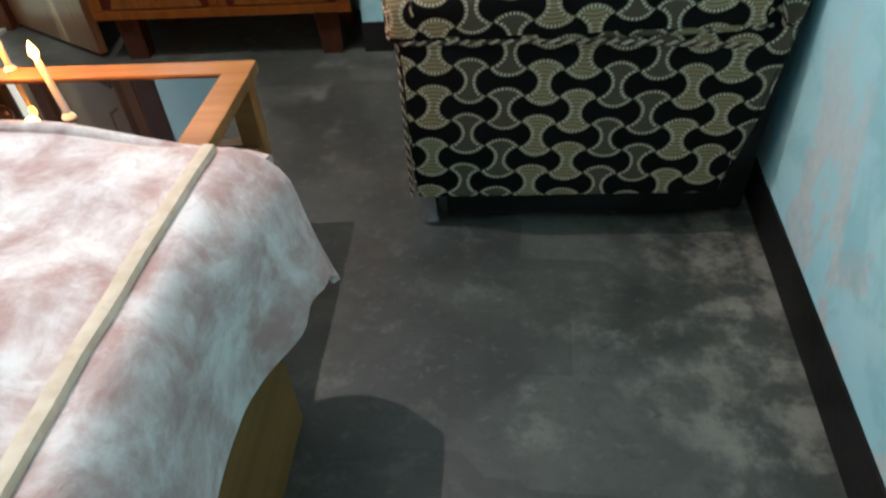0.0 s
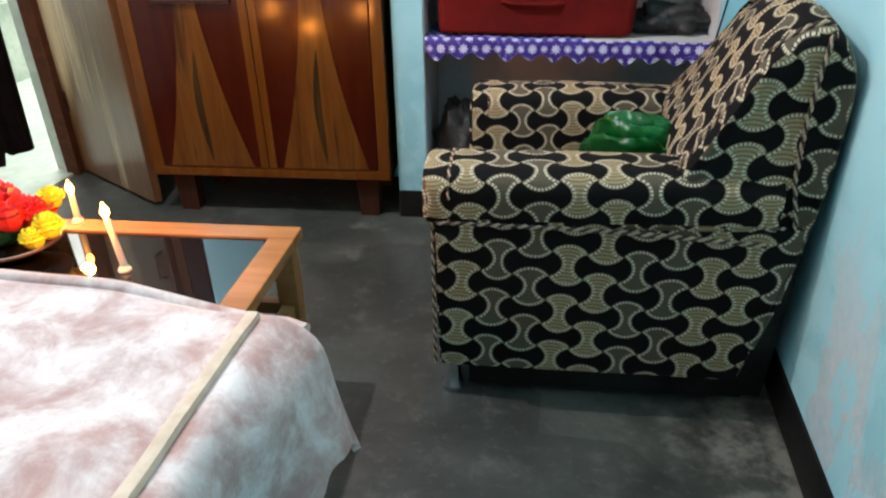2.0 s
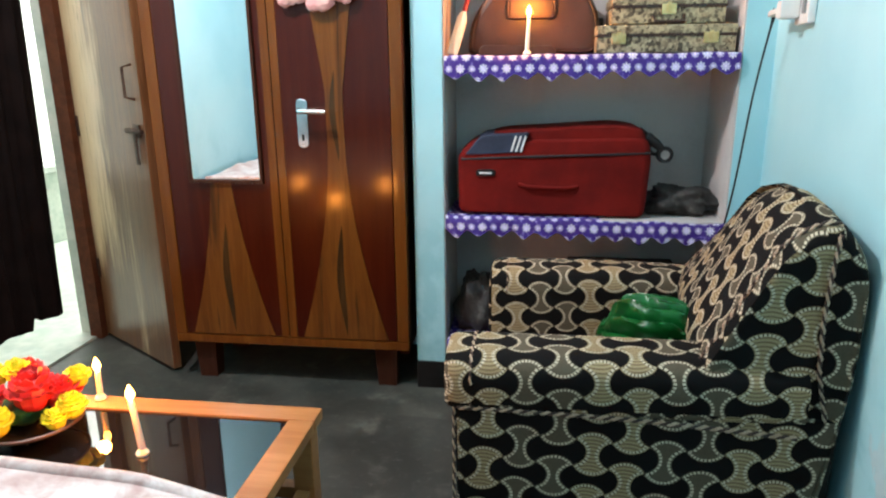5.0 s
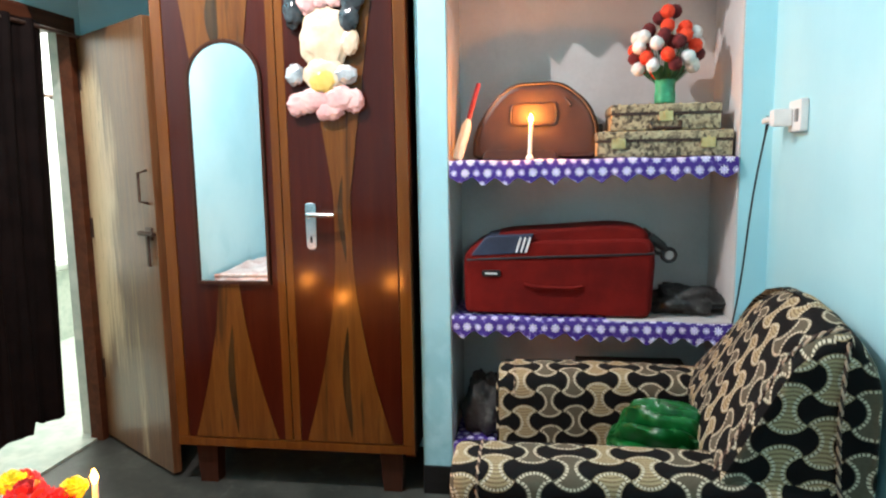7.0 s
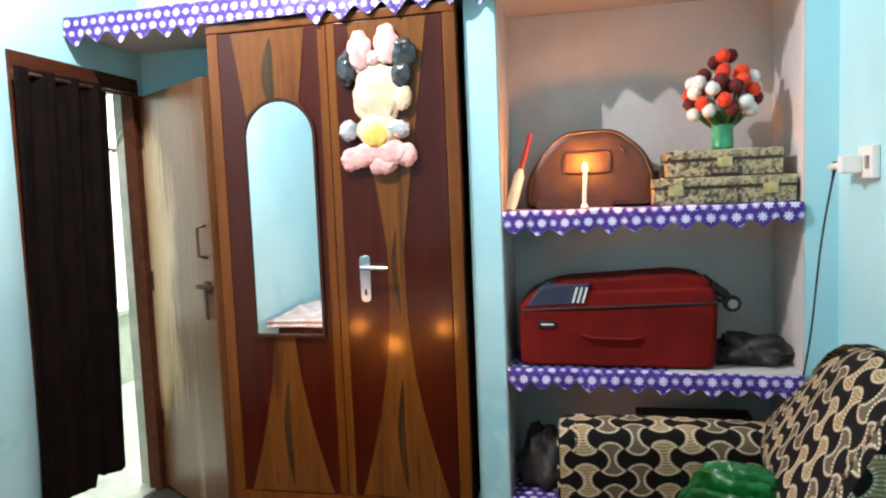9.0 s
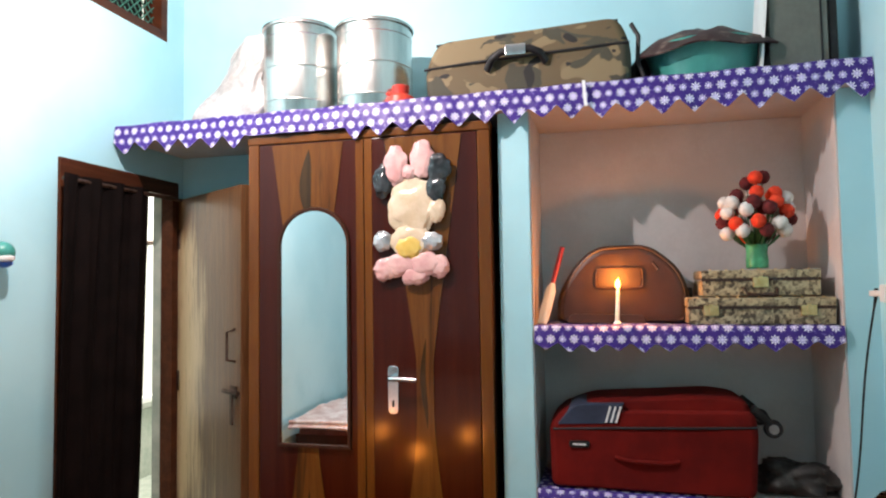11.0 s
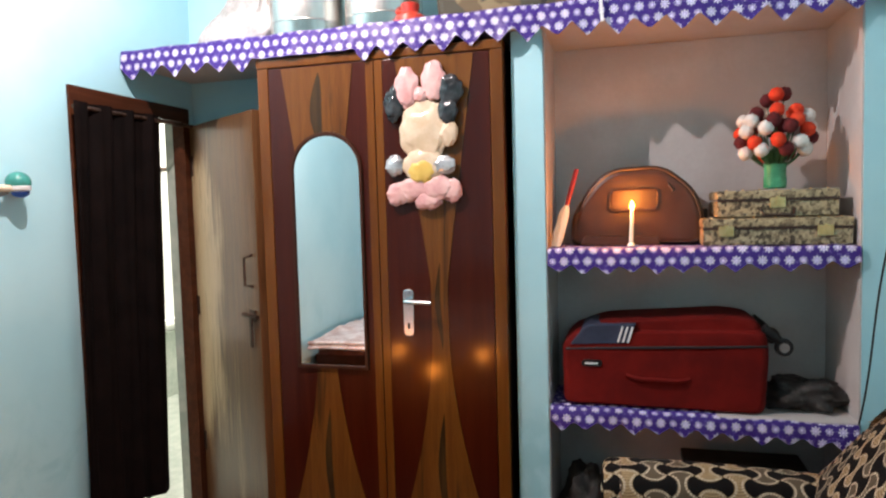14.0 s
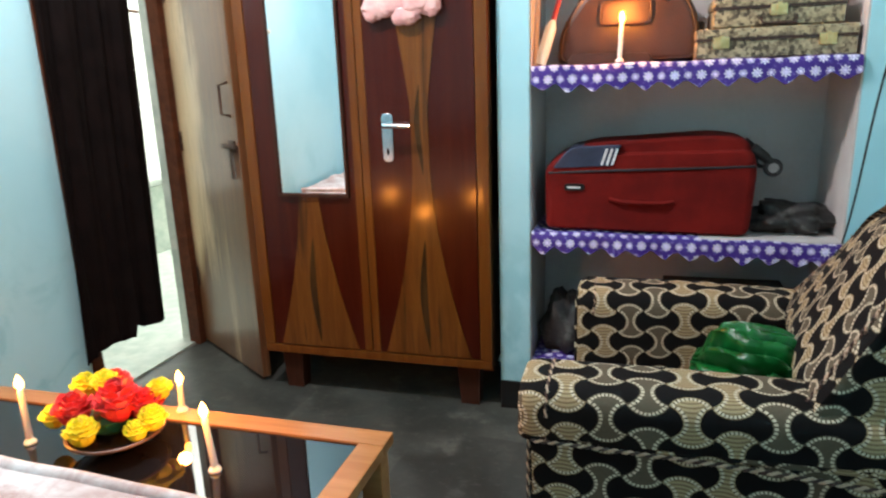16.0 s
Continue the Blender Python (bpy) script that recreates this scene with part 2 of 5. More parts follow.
def cloth_material():
    """Purple plastic cloth printed with white daisies."""
    m = material("daisy_cloth", (0.12, 0.05, 0.4), 0.42, Specular_IOR_Level=0.3)
    g = Graph(m)
    uv = g.coords("UV")
    s = g.split(g.mapping(uv, (25.0, 25.0, 1)))
    row = g.math("FLOOR", s[1])
    u = g.math("ADD", s[0], g.math("MULTIPLY", g.math("FLOORED_MODULO", row, 2.0), 0.5))
    fu, fv = g.math("SUBTRACT", g.math("FRACT", u), 0.5), g.math("SUBTRACT", g.math("FRACT", s[1]), 0.5)
    r = g.math("SQRT", g.math("ADD", g.math("MULTIPLY", fu, fu), g.math("MULTIPLY", fv, fv)))
    th = g.math("ARCTAN2", fv, fu)
    odd = g.math("FLOORED_MODULO", g.math("ADD", g.math("FLOOR", u), row), 2.0)
    reach = g.math("ADD", g.math("ADD", 0.24, g.math("MULTIPLY", odd, 0.09)), g.math("MULTIPLY", g.math("COSINE", g.math("MULTIPLY", th, 8)), 0.11))
    petal = g.step(g.math("SUBTRACT", reach, r), 0.0, 0.05)
    ring = g.math("MULTIPLY", g.step(r, 0.09, 0.12), g.step(r, 0.19, 0.15))
    small = g.step(g.noise(uv, 90, 2), 0.62, 0.68)
    base = g.mix(g.noise(uv, 30, 3), (0.030, 0.012, 0.14), (0.062, 0.026, 0.25))
    c = g.mix(g.math("MULTIPLY", small, 0.5), base, (0.4, 0.34, 0.75))
    c = g.mix(petal, c, (0.76, 0.74, 0.87))
    c = g.mix(g.math("MULTIPLY", ring, 0.75), c, (0.2, 0.11, 0.5))
    g.color(c)
    g.bump(g.noise(uv, 40, 3), 0.3, 0.004)
    return m


def blanket_material():
    m = material("plush_blanket", (0.62, 0.48, 0.45), 0.75)
    b = m.node_tree.nodes["Principled BSDF"]
    b.inputs["Sheen Weight"].default_value, b.inputs["Sheen Roughness"].default_value = 0.5, 0.4
    g = Graph(m)
    v = g.coords()
    big, mid, fine = g.noise(v, 8.5, 5, 0.65, 0.4), g.noise(v, 22, 4, 0.6, 0.3), g.noise(v, 260, 2)
    c = g.mix(g.step(big, 0.33, 0.66), (0.46, 0.265, 0.235), (0.82, 0.735, 0.71))
    c = g.mix(g.math("MULTIPLY", g.step(mid, 0.5, 0.75), 0.45), c, (0.88, 0.82, 0.80))
    nap = g.noise(g.mapping(v, (1.0, 1.0, 1.0), loc=(3, 1, 2)), 34, 5, 0.7, 0.9)
    c = g.mix(g.math("MULTIPLY", g.step(nap, 0.50, 0.66), 0.40), c, (0.52, 0.36, 0.33))
    g.color(c)
    g.bump(g.math("ADD", g.math("MULTIPLY", fine, 0.6), g.math("ADD", big, mid)), 0.35, 0.006)
    return m


def camouflage_material():
    m = material("camouflage_cloth", (0.1, 0.08, 0.05), 0.75)
    g = Graph(m)
    v = g.mapping(g.coords(), (1, 1, 1.6))
    c = g.mix(g.step(g.noise(v, 5.5, 2, 0.5, 0.6), 0.49, 0.51), (0.11, 0.075, 0.035), (0.20, 0.145, 0.075))
    c = g.mix(g.step(g.noise(g.mapping(v, loc=(4, 2, 1)), 6, 2, 0.5, 0.8), 0.54, 0.56), c, (0.05, 0.045, 0.028))
    c = g.mix(g.step(g.noise(g.mapping(v, loc=(9, 5, 3)), 6.5, 2, 0.5, 0.8), 0.6, 0.62), c, (0.012, 0.011, 0.01))
    g.color(c)
    g.bump(g.noise(v, 300, 2), 0.2, 0.002)
    return m


BLUE, CEMENT = paint_material(), floor_material()
NICHE = mottled("niche_whitewash", (0.50, 0.465, 0.45), (0.58, 0.545, 0.53), 4, 0.7)
CEILING = mottled("ceiling_whitewash", (0.38, 0.39, 0.39), (0.46, 0.46, 0.45), 3, 0.85)
HALL = mottled("hall_whitewash", (0.70, 0.74, 0.70), (0.80, 0.81, 0.78), 2, 0.7)
BLACK_BAND = mottled("black_enamel", (0.004, 0.004, 0.004), (0.012, 0.012, 0.012), 8, 0.5, Specular_IOR_Level=0.2)
TAN = wood_material("tan_veneer", (0.105, 0.029, 0.004), (0.165, 0.053, 0.008), 2, 1.0, 0.32, coat=0.4)
TAN_STREAK = wood_material("figured_veneer", (0.10, 0.030, 0.005), (0.16, 0.056, 0.010), 2, 1.3, 0.32, (0.05, 0.018, 0.005), coat=0.4)
GRAIN = wood_material("dark_figure", (0.026, 0.014, 0.006), (0.062, 0.030, 0.010), 2, 2.0, 0.24, coat=0.5)
RED_VENEER = wood_material("red_brown_veneer", (0.036, 0.0030, 0.0008), (0.057, 0.0070, 0.0019), 2, 1.0, 0.32, coat=0.45)
DARK_WOOD = wood_material("dark_wood", (0.035, 0.013, 0.008), (0.06, 0.022, 0.013), 2, 1.0, 0.4)
LEAF_WOOD = weathered_glare_material()
TABLE_WOOD = wood_material("honey_wood", (0.30, 0.13, 0.045), (0.44, 0.21, 0.08), 0, 1.0, 0.3, coat=0.3)
BED_WOOD = wood_material("bed_wood", (0.20, 0.10, 0.03), (0.29, 0.155, 0.055), 1, 1.0, 0.4)
FRAME_WOOD = wood_material("frame_wood", (0.045, 0.014, 0.007), (0.085, 0.028, 0.012), 1, 1.0, 0.35)
SOFA, DAISY, PLUSH, CAMO = sofa_material(), cloth_material(), blanket_material(), camouflage_material()
PIPING = mottled("beige_piping", (0.62, 0.46, 0.33), (0.72, 0.57, 0.44), 40, 0.7)
CORD_DARK = mottled("dark_cord", (0.018, 0.011, 0.008), (0.06, 0.03, 0.02), 55, 0.7)
CORD_CREAM = mottled("cream_cord", (0.40, 0.27, 0.18), (0.52, 0.38, 0.27), 55, 0.7)
MIRROR = material("mirror_glass", (0.97, 0.97, 0.97), 0.015, 1.0)
BLACK_GLASS = material("black_glass", (0.006, 0.006, 0.007), 0.025, 0.0, IOR=1.65)
CHROME = mottled("chrome", (0.72, 0.72, 0.73), (0.82, 0.82, 0.83), 30, 0.16, 0.3, 0.7, 0.0, metal=1.0)
# the upright colour streaks paint in reflections running down the drums
STEEL = mottled("streaked_steel", (0.50, 0.49, 0.46), (0.64, 0.63, 0.60), 6, 0.22, 0.3, 0.7, 0.05, metal=1.0, stretch=(5, 5, 0.5), Anisotropic=0.85)
_tan = STEEL.node_tree.nodes.new("ShaderNodeTangent")
_tan.direction_type, _tan.axis = "RADIAL", "Z"
STEEL.node_tree.links.new(_tan.outputs[0], STEEL.node_tree.nodes["Principled BSDF"].inputs["Tangent"])
RUST = mottled("aged_iron", (0.06, 0.035, 0.025), (0.14, 0.09, 0.07), 30, 0.5, metal=0.8)
CURTAIN = mottled("dark_curtain", (0.0025, 0.0013, 0.0012), (0.006, 0.0032, 0.0028), 12, 0.9, Specular_IOR_Level=0.1)
GREEN_SATIN = mottled("green_satin", (0.0, 0.056, 0.009), (0.002, 0.115, 0.021), 14, 0.32, Specular_IOR_Level=0.35)


# ---- building helpers ----
def part(name, bm, mat, parent=None, label="", smooth=38, uv=None):
    """Links a bmesh as one mesh object, under its thing where one is given."""
    me = bpy.data.meshes.new(name)
    bmesh.ops.recalc_face_normals(bm, faces=bm.faces)
    if uv:
        layer = bm.loops.layers.uv.verify()
        bm.normal_update()
        for f in bm.faces:
            n = f.normal
            k = max(range(3), key=lambda i: abs(n[i]))
            for lp in f.loops:
                c = lp.vert.co
                lp[layer].uv = ((c.y, c.z), (c.x, c.z), (c.x, c.y))[k]
    bm.to_mesh(me)
    bm.free()
    for m in mat if isinstance(mat, (list, tuple)) else [mat]:
        me.materials.append(m)
    if smooth:
        for p in me.polygons:
            p.use_smooth = True
        me.set_sharp_from_angle(angle=radians(smooth))
    ob = new(name, me)
    if smooth == 38:
        wn = ob.modifiers.new("even_normals", "WEIGHTED_NORMAL")
        wn.keep_sharp = True
    if parent:
        ob.parent = parent
    if label:
        ob["label"] = label
    return ob


def thing(name, label, category, place=(0, 0, 0), group="", kind="", turn=0):
    ob = new(name)
    ob.empty_display_size = 0.05
    ob.matrix_world = pose(*place, 0, 0, turn)
    return tagged(ob, label, category, group, kind)


def thicken(bm, t):
    bm.normal_update()
    bmesh.ops.solidify(bm, geom=bm.faces[:], thickness=t)


def box(x0, x1, y0, y1, z0, z1, bevel=0.0, seg=2, bm=None):
    bm = bm or bmesh.new()
    vs = bmesh.ops.create_cube(bm, size=1)["verts"]
    for v in vs:
        v.co = ((x0 + x1) / 2 + v.co.x * (x1 - x0), (y0 + y1) / 2 + v.co.y * (y1 - y0), (z0 + z1) / 2 + v.co.z * (z1 - z0))
    if bevel:
        es = list({e for v in vs for e in v.link_edges})
        bmesh.ops.bevel(bm, geom=es, offset=bevel, segments=seg, affect="EDGES", profile=0.6)
    return bm


def tube(points, radius, sides=8, bm=None, closed=False):
    """A round bar along points; radius is a number or one for each point."""
    bm = bm or bmesh.new()
    pts = [Vector(p) for p in points]
    rings = []
    for i, p in enumerate(pts):
        a, b = pts[max(i - 1, 0)], pts[min(i + 1, len(pts) - 1)]
        if closed:
            a, b = pts[i - 1], pts[(i + 1) % len(pts)]
        d = (b - a).normalized()
        side = d.cross(Vector((0, 0, 1)) if abs(d.z) < 0.9 else Vector((1, 0, 0))).normalized()
        up = side.cross(d)
        r = radius[i] if isinstance(radius, (list, tuple)) else radius
        rings.append([bm.verts.new(p + (side * math.cos(q) + up * math.sin(q)) * r) for q in [2 * math.pi * k / sides for k in range(sides)]])
    pairs = list(zip(rings, rings[1:])) + ([(rings[-1], rings[0])] if closed else [])
    for r0, r1 in pairs:
        for k in range(sides):
            bm.faces.new((r0[k], r0[(k + 1) % sides], r1[(k + 1) % sides], r1[k]))
    if not closed:
        bm.faces.new(rings[0][::-1])
        bm.faces.new(rings[-1])
    return bm


def lathe(profile, sides=32, bm=None, center=(0, 0, 0)):
    """Turns (radius, height) pairs round z."""
    bm = bm or bmesh.new()
    c = Vector(center)
    rings = [[bm.verts.new(c + Vector((r * math.cos(2 * math.pi * k / sides), r * math.sin(2 * math.pi * k / sides), z))) for k in range(sides)] for r, z in profile]
    for r0, r1 in zip(rings, rings[1:]):
        for k in range(sides):
            bm.faces.new((r0[k], r0[(k + 1) % sides], r1[(k + 1) % sides], r1[k]))
    bm.faces.new(rings[0][::-1])
    bm.faces.new(rings[-1])
    return bm


def loft(rings, bm=None, cap=True):
    bm = bm or bmesh.new()
    vs = [[bm.verts.new(p) for p in r] for r in rings]
    n = len(vs[0])
    for a, b in zip(vs, vs[1:]):
        for k in range(n):
            bm.faces.new((a[k], a[(k + 1) % n], b[(k + 1) % n], b[k]))
    if cap:
        bm.faces.new(vs[0][::-1])
        bm.faces.new(vs[-1])
    return bm


def loft_uv(rings, cap_axis):
    """A closed loft whose cloth runs round it: lengthwise u, round the outline v; ends flat."""
    bm = bmesh.new()
    layer = bm.loops.layers.uv.verify()
    vs = [[bm.verts.new(p) for p in r] for r in rings]
    n = len(vs[0])
    mid = vs[len(vs) // 2]
    girth = [0.0]
    for k in range(n):
        girth.append(girth[-1] + (mid[(k + 1) % n].co - mid[k].co).length)
    for a, b in zip(vs, vs[1:]):
        for k in range(n):
            f = bm.faces.new((a[k], a[(k + 1) % n], b[(k + 1) % n], b[k]))
            f.normal_update()
            flat = abs(f.normal[cap_axis]) > 0.6
            for lp, g_ in zip(f.loops, (girth[k], girth[k + 1], girth[k + 1], girth[k])):
                c = lp.vert.co
                lp[layer].uv = (c[1 - cap_axis], c.z) if flat else (c[cap_axis], g_)
    for ring in (vs[0][::-1], vs[-1]):
        f = bm.faces.new(ring)
        for lp in f.loops:
            lp[layer].uv = (lp.vert.co[1 - cap_axis], lp.vert.co.z)
    return bm


def rounded(points, radius, steps=4):
    """A closed outline of 2D points with rounded corners."""
    out = []
    n = len(points)
    for i, p in enumerate(points):
        p, a, b = Vector(p), Vector(points[i - 1]), Vector(points[(i + 1) % n])
        r = radius[i] if isinstance(radius, (list, tuple)) else radius
        r = min(r, (a - p).length * 0.49, (b - p).length * 0.49)
        s, e = p + (a - p).normalized() * r, p + (b - p).normalized() * r
        for k in range(steps + 1):
            t = k / steps
            out.append(s * (1 - t) ** 2 + p * 2 * t * (1 - t) + e * t * t)
    return out


def swell(outline, y0, y1, edge=0.03, puff=0.0, axis=1, steps=3):
    """A padded slab: the outline pushed along an axis, with its rims rounded."""
    c = sum(outline, Vector((0, 0))) / len(outline)
    rings = []
    marks = [(y0 + edge * (1 - math.cos(q)), 1 - math.sin(q)) for q in [math.pi / 2 * k / steps for k in range(steps + 1)]]
    marks = [(y, e) for y, e in marks] + [((y0 + y1) / 2, -puff / max(edge, 1e-4))] + [(y0 + y1 - y, e) for y, e in marks[::-1]]
    for y, e in marks:
        ring = []
        for p in outline:
            d = p - c
            q = p - d.normalized() * edge * e
            ring.append((q.x, y, q.y) if axis == 1 else (y, q.x, q.y))
        rings.append(ring)
    return loft(rings)


def blob(center, radii, seg=16, rings=10, bm=None, rough=0.0, freq=6.0):
    bm = bm or bmesh.new()
    vs = bmesh.ops.create_uvsphere(bm, u_segments=seg, v_segments=rings, radius=1)["verts"]
    c, r = Vector(center), Vector(radii)
    for v in vs:
        k = 1 + rough * noise.noise(v.co * freq / 3 + c * 7)
        v.co = c + v.co * r * k
    return bm


# ---- room ----
XL, YB = -2.74, 0.45          # face of the wall with the door; back wall
YN, H = -3.7, 3.35            # wall behind; ceiling height


def wall_x(y):
    """Face of the slightly skewed long wall."""
    return 0.05 + 0.085 * y


def prism(pts, z0, z1, bm=None):
    bm = bm or bmesh.new()
    return loft([[(x, y, z0) for x, y in pts], [(x, y, z1) for x, y in pts]], bm)


def setting(name, bm, mat, label, category, smooth=0):
    return tagged(part(name, bm, mat, smooth=smooth), label, category, kind="structure")


setting("floor", box(-4.5, 0.5, YN - 0.3, 4.8, -0.1, 0.0), CEMENT, "dark grey worn cement floor with pale patches", "floor")
setting("ceiling", box(-4.5, 0.5, YN - 0.3, 4.8, H, H + 0.12), CEILING, "plain white painted ceiling slab", "ceiling")
setting("wall_east", prism([(wall_x(YN - 0.3), YN - 0.3), (wall_x(YB + 0.2), YB + 0.2), (wall_x(YB) + 0.2, YB + 0.2), (0.3, YN - 0.3)], 0, H), BLUE, "pale blue painted wall with flaking paint low down", "wall")
setting("wall_north", box(XL - 0.12, wall_x(YB) + 0.05, YB, YB + 0.15, 0, H), BLUE, "pale blue painted wall behind the high shelf", "wall")
setting("wall_south", box(XL - 0.12, wall_x(YN), YN - 0.15, YN, 0, H), BLUE, "pale blue painted wall behind the bed", "wall")

# door wall, with the doorway and the ventilator above it
D0, D1, DH = -0.305, 0.40, 1.91
V0, V1, VZ0, VZ1 = -0.32, 0.33, 2.56, 2.98
bm = box(XL - 0.12, XL, YN, D0, 0, H)
box(XL - 0.045, XL, D1, YB + 0.15, 0, DH, bm=bm)
box(XL - 0.12, XL, D0, YB + 0.15, DH, VZ0, bm=bm)
box(XL - 0.12, XL, D0, V0 + 0.001, VZ0, VZ1, bm=bm) if V0 > D0 else None
box(XL - 0.12, XL, V1, YB + 0.15, VZ0, VZ1, bm=bm)
box(XL - 0.12, XL, D0, YB + 0.15, VZ1, H, bm=bm)
setting("wall_west", bm, BLUE, "pale blue painted wall with a doorway and ventilator", "wall")

# painted band along the foot of the walls
setting("baseboard", prism([(wall_x(YN) - 0.006, YN), (wall_x(-0.02) - 0.006, -0.02), (wall_x(-0.02) + 0.01, -0.02), (wall_x(YN) + 0.01, YN)], 0, 0.11), BLACK_BAND, "black painted band along the wall foot", "baseboard")
setting("baseboard", box(-1.155, -1.045, 0.03, 0.06, 0, 0.11), BLACK_BAND, "black painted band on the pillar foot", "baseboard")
setting("baseboard", box(XL - 0.01, XL + 0.006, YN, D0 - 0.002, 0, 0.11), BLACK_BAND, "black painted band along the wall foot", "baseboard")

# recess for the wardrobe, pillar and niche
setting("pillar", box(-1.155, -1.045, 0.04, YB - 0.002, 0, 2.033), BLUE, "pale blue pillar between wardrobe and niche", "pillar")
setting("pilaster", box(-0.045, wall_x(0.04) + 0.02, 0.04, YB - 0.002, 0, 2.033), BLUE, "narrow pale blue pilaster beside the niche", "pillar")
setting("niche_back", box(-1.043, -0.047, YB - 0.03, YB - 0.003, 0, 2.033), NICHE, "whitewashed back of the shelf niche", "wall")
setting("niche_side", box(-1.0445, -1.040, 0.045, YB - 0.031, 0, 2.033), NICHE, "whitewashed side of the shelf niche", "wall")
setting("niche_side", box(-0.0500, -0.0455, 0.045, YB - 0.031, 0, 2.033), NICHE, "whitewashed side of the shelf niche", "wall")
setting("loft_slab", box(XL + 0.003, wall_x(0.0) - 0.002, -0.01, YB - 0.003, 2.035, 2.085, 0.004), NICHE, "whitewashed concrete loft slab over wardrobe and niche", "shelf")
for z in (1.26, 0.69, 0.20):
    setting("niche_shelf", box(-1.039, -0.051, 0.035, YB - 0.032, z - 0.045, z, 0.003), NICHE, "whitewashed concrete shelf in the niche", "shelf")

# hall beyond the doorway
HALL_FLOOR = mottled("hall_terrazzo", (0.30, 0.36, 0.31), (0.42, 0.46, 0.40), 14, 0.35, bump=0.05)
setting("hall_floor", box(-4.2, XL - 0.02, -1.5, 4.6, 0.0, 0.012), HALL_FLOOR, "pale green-grey hall floor beyond the doorway", "floor")
setting("hall_wall", box(-4.35, -4.2, -1.5, 4.75, 0, H), HALL, "white hall wall seen through the doorway", "wall")
setting("hall_wall", box(-4.2, XL - 0.12, 4.6, 4.75, 0, H), HALL, "white hall wall seen through the doorway", "wall")
setting("hall_wall", box(-4.2, XL - 0.12, -1.65, -1.5, 0, H), HALL, "white hall wall seen through the doorway", "wall")
setting("hall_wall", box(XL - 0.12, XL, YB + 0.15, 4.75, 0, H), HALL, "white hall wall seen through the doorway", "wall")
setting("hall_dado", box(-4.198, -4.19, -1.5, 4.6, 0, 0.52), HALL_FLOOR, "grey-green painted lower band of the hall wall", "trim")
setting("hall_ledge", box(-4.198, -4.13, -1.5, 4.6, 0.57, 0.62, 0.006), HALL, "white ledge along the hall wall", "trim")
bm = tube([(-4.15, 1.2, 1.77), (-4.15, 2.16, 1.77)], 0.012, 8)
for y in (1.25, 2.1):
    tube([(-4.2, y, 1.77), (-4.15, y, 1.77)], 0.016, 8, bm)
tagged(part("hall_rod", bm, RUST), "thin dark iron rod on the hall wall", "rod")


